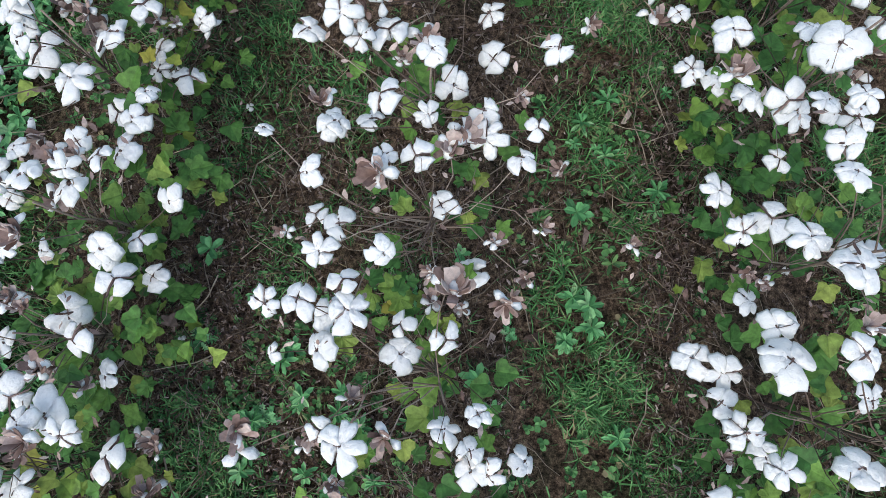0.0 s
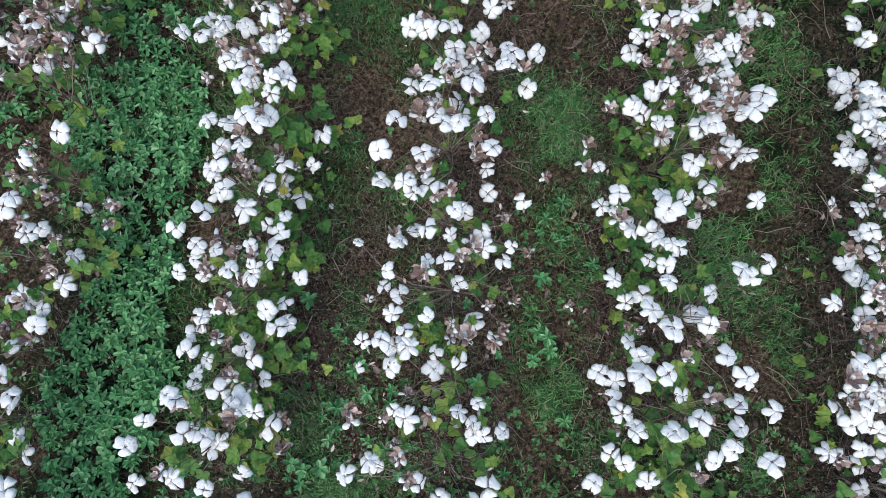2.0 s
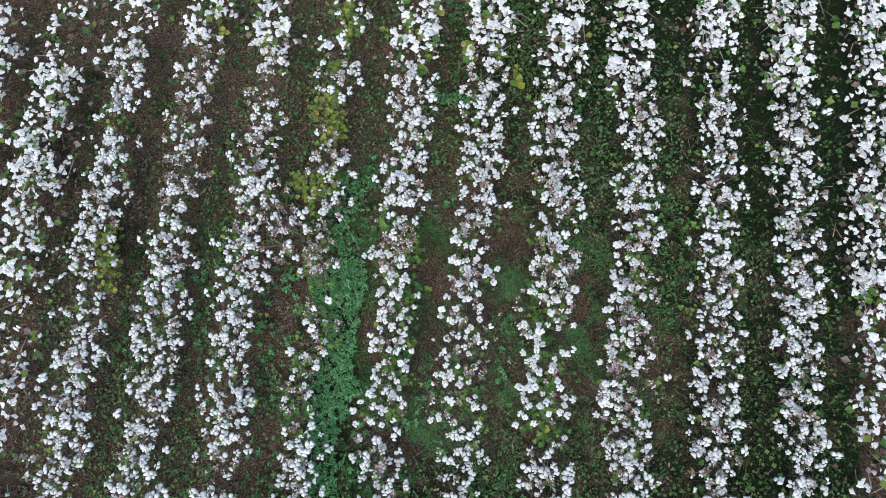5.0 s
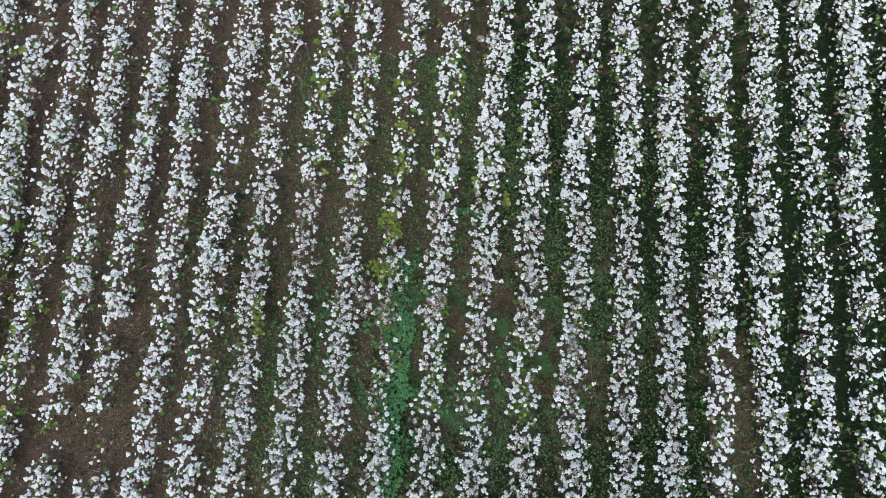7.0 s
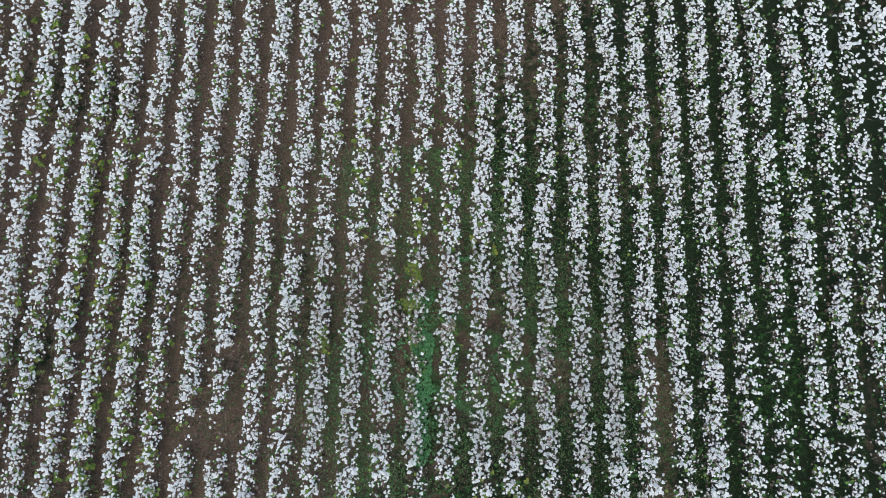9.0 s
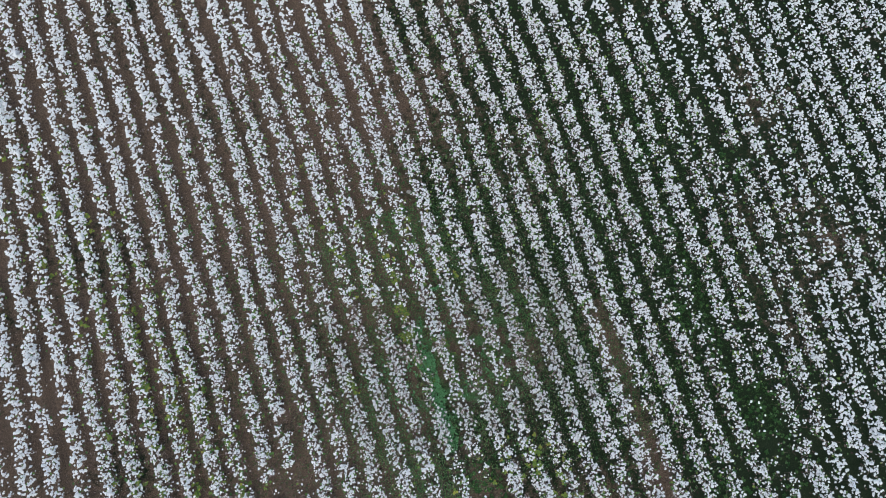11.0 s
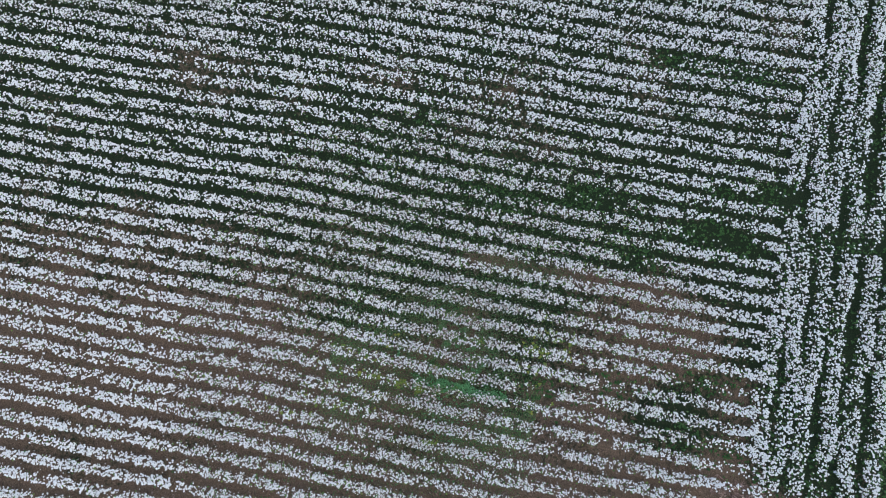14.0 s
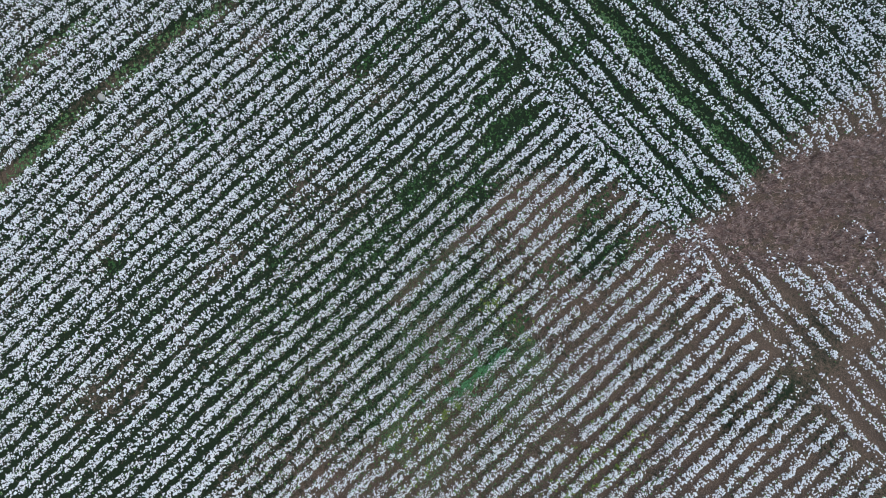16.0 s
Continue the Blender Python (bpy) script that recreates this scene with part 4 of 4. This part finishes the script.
def near_grass(x, y):
    band = np.maximum((np.abs(x - 0.92) < 0.15) * (y > 0.55) * (y < 1.6), (np.abs(x + 0.1) < 0.17) * ((y > 0.85) | (y < 0.25)))
    patch = np.clip(0.3 * band + 0.4 + 0.5 * smooth_noise(x * 2.6, y * 2.0, 21) + 0.9 * smooth_noise(x * 11, y * 11, 25), 0.05, 1)
    return patch * np.clip(0.25 + 0.9 * lane(x, y), 0, 1) * np.where(strip(x, y), 0.2, 1) * fade(x, y) * (1 - 0.85 * bare(x, y)) * (1 - 0.8 * dead(x, y)) * np.clip(1.9 - 0.8 * x, 0.4, 1)


def tuft():
    out = []
    for a in rng.uniform(0, 6.28, 6):
        c, s, h = math.cos(a), math.sin(a), rng.uniform(0.6, 1.0)
        v = np.array([(-0.035, 0.05, 0), (0.035, 0.05, 0), (-0.028, 0.4 * h, 0.4), (0.028, 0.4 * h, 0.4), (rng.normal(0, 0.1), h, 0.42)])
        out.append((v @ np.array([[c, -s, 0], [s, c, 0], [0, 0, 1]]).T, BLADE[0][1]))
    return joined(out)


BOX = (-3.4, 4.2, -1.6, 3.6)
INNER = (-1.2, 2.3, -0.4, 2.1)


def inside(x, y):
    return (x > INNER[0]) & (x < INNER[1]) & (y > INNER[2]) & (y < INNER[3])


TUFTS = [tuft() for i in range(6)]
scatter("grass_tufts", TUFTS, 62000, INNER, lambda x, y: near_grass(x, y) * np.clip(0.45 + 1.5 * smooth_noise(x * 9, y * 9, 27), 0, 1), (0.03, 0.075), 0.3, GRASS, "tufts of fresh green grass between the cotton rows", "grass")
scatter("grass", BLADE, 260000, INNER, near_grass, (0.015, 0.045), 0.8, GRASS, "short green grass between the cotton rows", "grass")
scatter("grass_tufts", TUFTS, 90000, BOX, lambda x, y: near_grass(x, y) * np.clip(0.5 + 0.9 * smooth_noise(x * 6, y * 6, 27), 0, 1) * ~inside(x, y), (0.035, 0.09), 0.3, GRASS, "tufts of green grass along the wider lanes", "grass")
scatter("sorrel", SORREL, 48000, BOX, lambda x, y: np.clip(0.2 + 1.0 * smooth_noise(x * 3.5, y * 3.5, 22), 0.05, 1) * fade(x, y) * (1 - 0.8 * bare(x, y)), (0.009, 0.026), 0.35, GRASS, "small round-leaved weeds on the soil", "weeds")
scatter("mugwort", WEEDS, 34000, BOX, lambda x, y: np.where(strip(x, y), np.clip(0.95 + 0.5 * smooth_noise(x * 7, y * 7, 73), 0.35, 1), np.clip(0.03 - 0.07 * x + 0.10 * smooth_noise(x * 4, y * 4, 72), 0.0, 0.3) * np.clip(0.2 + lane(x, y), 0, 1) * fade(x, y)), (0.024, 0.054), 0.18, WEED, "dense blue-green weeds in a strip beside the row", "weeds", (0.0, 0.06))
def near_litter(x, y):
    return np.clip(0.1 + 0.45 * smooth_noise(x * 2 + 3, y * 1.5, 24) + 0.9 * dead(x, y) + 0.35 * (1 - lane(x, y)) - 0.5 * bare(x, y), 0, 1)


scatter("leaf_litter", DEAD, 120000, INNER, near_litter, (0.005, 0.014), 0.8, LITTER, "dead brown leaves lying on the soil", "leaf litter", (0.0, 0.03))
scatter("leaf_litter", DEAD, 50000, BOX, lambda x, y: near_litter(x, y) * ~inside(x, y) * np.clip(0.2 + 2 * fade(x, y), 0, 1), (0.009, 0.026), 0.7, LITTER, "dead brown leaves strewn along the wider lanes", "leaf litter", (0.0, 0.03))
scatter("fallen_twigs", STICK, 15000, BOX, lambda x, y: np.clip(0.2 + 0.4 * smooth_noise(x * 2 + 3, y * 1.5, 24) + 0.7 * dead(x, y) + 0.3 * (1 - lane(x, y)), 0, 1), (0.04, 0.2), 0.14, STRAW, "thin dry twigs lying on the soil", "twigs", (0.005, 0.05))


scatter("fallen_twigs", STICK, 9000, INNER, lambda x, y: np.clip(0.12 + 0.9 * dead(x, y) + 0.35 * (1 - lane(x, y)) - 0.2 * bare(x, y), 0, 1), (0.03, 0.13), 0.2, STRAW, "pale dry twigs tangled on the soil beside the plants", "twigs", (0.01, 0.04))
scatter("lane_litter", DEAD, 90000, (-13, 7, -5, 13), lambda x, y: np.clip(0.35 + 0.5 * smooth_noise(x * 1.7 + 3, y * 0.8, 26), 0, 1) * np.clip(1.0 - 0.12 * x, 0.1, 1) * (1 - 0.8 * fade(x, y)), (0.02, 0.055), 0.6, LITTER, "dead brown leaves strewn in the lanes of the field", "leaf litter", (0.0, 0.03))


def outside(x, y):
    return ~((x > BOX[0]) & (x < BOX[1]) & (y > BOX[2]) & (y < BOX[3]))


def far_green(x, y):
    g = 0.32 + 0.30 * np.tanh((x - 1.0) / 4) + 0.35 * smooth_noise(x * 0.8, y * 0.8, 31)
    return np.clip(g, 0.02, 1) * np.clip(0.3 + lane(x, y), 0, 1) * (1 - fade(x, y))


scatter("tussock_grass", [joined([(BLADE[0][0] @ np.array([[math.cos(a), -math.sin(a), 0], [math.sin(a), math.cos(a), 0], [0, 0, 1]]).T, BLADE[0][1][[0, 2]]) for a in (0, 2.1, 4.2)])], 60000, (-9, 10, -4, 9), far_green, (0.07, 0.17), 0.3, RANK, "rough green grass in the lanes of the field", "grass")
scatter("lane_weeds", SORREL + WEEDS[1:2], 18000, (-12, 16, -12, 12), lambda x, y: 0.5 * far_green(x, y) + np.where(strip(x, y) & outside(x, y), 1, 0), (0.03, 0.07), 0.3, LANE_WEED, "low green weeds in the lanes of the field", "weeds")


scatter("lane_herbs", FAR_LEAVES, 150000, (-7, 6, -3, 6.5), lambda x, y: np.clip(0.5 + 0.5 * smooth_noise(x * 1.9, y * 1.4, 28), 0, 1) * np.clip(0.35 + lane(x, y), 0, 1) * (1 - 0.85 * fade(x, y)) * np.clip(0.9 - 0.12 * x, 0.2, 1) * np.clip((x + 5.5) / 3, 0.12, 1) * ~inside(x, y), (0.02, 0.048), 0.35, LANE_WEED, "scattered small green herbs on the soil of the lanes", "herbs", (0.01, 0.08))


def green_holes(x, y):
    g = np.zeros(len(x))
    for hx, hy, a, b, left in HOLES:
        if hx > -1.2 and hy < 14:
            g = np.maximum(g, np.exp(-((x - hx) / (a + 0.2)) ** 2 - ((y - hy) / (b + 0.3)) ** 2))
    g = np.maximum(g, 0.4 * np.exp(-((y + 18.35) / 0.26) ** 2) * (x > -2.5))
    g = np.maximum(g, 0.4 * np.exp(-((y + 19.9) / 0.25) ** 2) * (x > 2))
    g = np.maximum(g, np.clip(0.45 + 0.4 * smooth_noise(x * 0.9, y * 0.9, 61), 0.1, 0.9) * (y < -12.6) * (x > -2.5))
    return np.maximum(g, 0.5 * np.exp(-((x - 8.35) / 0.3) ** 2) * (y < 7))


scatter("green_weeds", SORREL, 42000, (-2.5, 31, -24, 14), green_holes, (0.05, 0.11), 0.3, RANK, "thick green weeds in the gaps of the crop", "weeds")
scatter("headland_grass", SORREL + WEEDS[1:2], 4500, (-2.6, 26, -19.0, -17.0), lambda x, y: np.exp(-((y + 18.3 - 1.1 * np.clip((-3.0 - x) / 5.0, 0, 1)) / 0.35) ** 2) * np.clip(0.6 + 0.6 * smooth_noise(x * 1.5, y * 1.5, 84), 0.1, 1), (0.06, 0.12), 0.3, LANE_WEED, "green grass in the wide lane between headland rows", "grass")
scatter("path_grass", SORREL + WEEDS[1:2], 9000, (22, 30, -3, 19), lambda x, y: path_gap(x, y, 0.55) * np.clip(0.6 + 0.7 * smooth_noise(x * 2, y * 2, 83), 0.1, 1), (0.06, 0.13), 0.3, LANE_WEED, "olive-green grass and weeds on the field path", "grass")
scatter("leafy_clumps", SORREL, 12000, (-13, 3, -4, 14), lambda x, y: np.clip(0.9 * smooth_noise(x * 1.3, y * 0.5, 41) - 0.15, 0, 0.7) * (1 - lane(x, y)) * outside(x, y), (0.06, 0.13), 0.4, OLD_LEAF, "yellow-green leaves low among the cotton stalks", "leaves", (0.1, 0.4))


# ---- single weeds, leaves and bits of lint on the soil, close enough to tell apart ----
def blade_shape(pairs, wide, up):
    """Leaf, 1 long from its stalk, cut into side lobes where pairs is above 1, creased along the middle."""
    rim = [(0.0, 0.03)]
    for i in range(pairs):
        u = 0.25 + 0.6 * i / pairs
        grow = wide * math.sin(math.pi * (0.25 + 0.6 * i / pairs))
        rim += [(u + 0.12, grow), (u + 0.6 / pairs, grow * (0.35 if pairs > 1 else 0.8))]
    n = len(rim)
    v = [(u, q * d, up * u + 0.25 * q - 0.5 * u * u * up) for d in (1, -1) for u, q in rim]
    v += [(u, 0, up * u - 0.5 * u * u * up) for u, q in rim] + [(1.0, 0, 0.4 * up)]
    f = []
    for i in range(n):
        m, m2 = 2 * n + i, 2 * n + i + 1
        for side, flip in ((0, 1), (n, -1)):
            tip = side + i + 1 if i + 1 < n else m2
            f += [(m, side + i, tip)[::flip]] + ([(m, tip, m2)[::flip]] if tip != m2 else [])
    return np.array(v), np.array(f)


LOBED = [mesh_of("leaf", *blade_shape(3, 0.34, up), [WEED]) for up in (0.35, 0.55)]
OBLONG = [mesh_of("leaf", *blade_shape(1, 0.24, up), [LANE_WEED]) for up in (0.3, 0.6)]
NARROW = [mesh_of("blade", *blade_shape(1, 0.045, up), [GRASS]) for up in (0.9, 1.5)]


def herb(name, x, y, reach, kinds, n, label, category):
    plant = new(name)
    plant.location = (x, y, 0)
    part("stem", mesh_of("stem", *tube(bent((0, 0, -0.01), (0, 0, reach * 0.5), 0.0, 3), reach * 0.05, reach * 0.03, 5), [STEM]), plant)
    for i in range(n):
        m = Matrix.Translation((0, 0, reach * 0.45 * i / n)) @ Euler((rng.normal(0, 0.15), rng.normal(-0.1, 0.15), i * 2.4 + rng.normal(0, 0.25))).to_matrix().to_4x4() @ Matrix.Scale(reach * rng.uniform(0.75, 1.05) * (1 - 0.4 * i / n), 4)
        part("blade" if kinds is NARROW else "leaf", kinds[i % len(kinds)], plant, m)
    tagged(plant, label, category)


for x, y, reach, n in ((-0.10, 0.385, 0.05, 8), (-0.161, 0.37, 0.03, 6), (0.02, 0.2, 0.036, 7), (0.09, 0.21, 0.05, 11), (-0.217, 0.051, 0.035, 7), (0.35, 0.193, 0.03, 7), (1.085, 0.87, 0.034, 7)):
    herb("weed_plant", x, y, reach, LOBED, n, "pale blue-green weed with deeply cut leaves on soil", "weed")
herb("weed_plant", 0.71, 0.472, 0.036, LOBED, 9, "small star-shaped blue-green weed on brown soil", "weed")
herb("broadleaf_weed", 0.973, 0.681, 0.045, OBLONG, 6, "green weed with oblong leaves among lane grass", "weed")
for x, y, reach in ((0.89, 0.615, 0.06), (0.822, 0.692, 0.05), (-0.11, 0.225, 0.06), (0.93, 0.92, 0.06), (0.86, 0.8, 0.05)):
    herb("grass_clump", x, y, reach, NARROW, 16, "clump of bright green grass in the bare lane", "grass")


def fallen_leaf(x, y, size, mat, label):
    v, f = leaf_shape(5, 0.5)
    ob = tagged(new("fallen_leaf", mesh_of("fallen_leaf", v, f, [mat])), label, "leaf")
    ob.location, ob.scale, ob.rotation_euler = (x, y, 0.03), (size,) * 3, (rng.normal(0, 0.3), rng.normal(0, 0.3), rng.uniform(0, 6.28))


fallen_leaf(-0.182, 0.416, 0.05, LITTER, "withered grey cotton leaf lying on the soil")
fallen_leaf(-0.133, 0.442, 0.045, OLD_LEAF, "light green cotton leaf fallen on the soil")
fallen_leaf(1.148, 0.635, 0.03, OLD_LEAF, "yellow-green cotton leaf fallen beside the litter")
for x, y, size in ((-0.05, 1.04, 0.013), (-0.272, 1.131, 0.015), (1.429, 0.697, 0.014), (-0.151, 0.386, 0.012)):
    ob = tagged(new("fallen_lint", SMALL_BOLLS[rng.integers(len(SMALL_BOLLS))]), "scrap of white cotton lint lying on the soil", "cotton lint")
    ob.location, ob.scale, ob.rotation_euler = (x, y, 0.02), (size,) * 3, (0, 0, rng.uniform(0, 6.28))


# ---- the fallow corner with dry reeds, and a pale stone on the far path ----
def fallow_edge(x, y):
    tufts = np.clip(0.6 + 0.9 * smooth_noise(x * 4.5, y * 4.5, 53), 0.12, 1)
    return tufts * (fallow(x, y) + 0.7 * np.exp(-((x + 4.0) / 1.5) ** 2 - ((y + 12.2) / 1.4) ** 2))


REEDS = [joined([(np.array([(-0.08, 0, 0), (0.08, 0, 0), (rng.normal(0, 0.1), rng.uniform(0.4, 1.0), rng.uniform(0.15, 0.7))]) @ np.array([[math.cos(a), -math.sin(a), 0], [math.sin(a), math.cos(a), 0], [0, 0, 1]]).T, np.array([(0, 1, 2)])) for a in rng.normal(2.2, 0.8, 7)]) for i in range(5)]
scatter("dry_reeds", REEDS, 42000, (-16, -2, -30, -9.5), fallow_edge, (0.12, 0.36), 0.3, REED, "dense dry brown reeds on a fallow corner", "dry weeds", way=0.6)
scatter("reed_litter", DEAD, 60000, (-16, -2, -30, -9.5), fallow_edge, (0.04, 0.11), 0.5, REED, "flattened dry brown stalks on a fallow corner", "dry weeds", (0.0, 0.12))


def stone(x, y, s, label):
    v, f = ball(2)
    w = v * (1, 0.8, 0.5) * (1 + 0.08 * np.sin(4 * v[:, :1] + 1) * np.sin(5 * v[:, 1:2]))
    ob = tagged(new("stone", mesh_of("stone", w, f, [STONE], smooth=True)), label, "stone")
    ob.location, ob.scale = (x, y, 0.4 * s), (s, s, s)


stone(24.5, 6.55, 0.26, "pale grey stone on the grassy path")
stone(0.12, 6.95, 0.09, "small pale stone on the soil between rows")
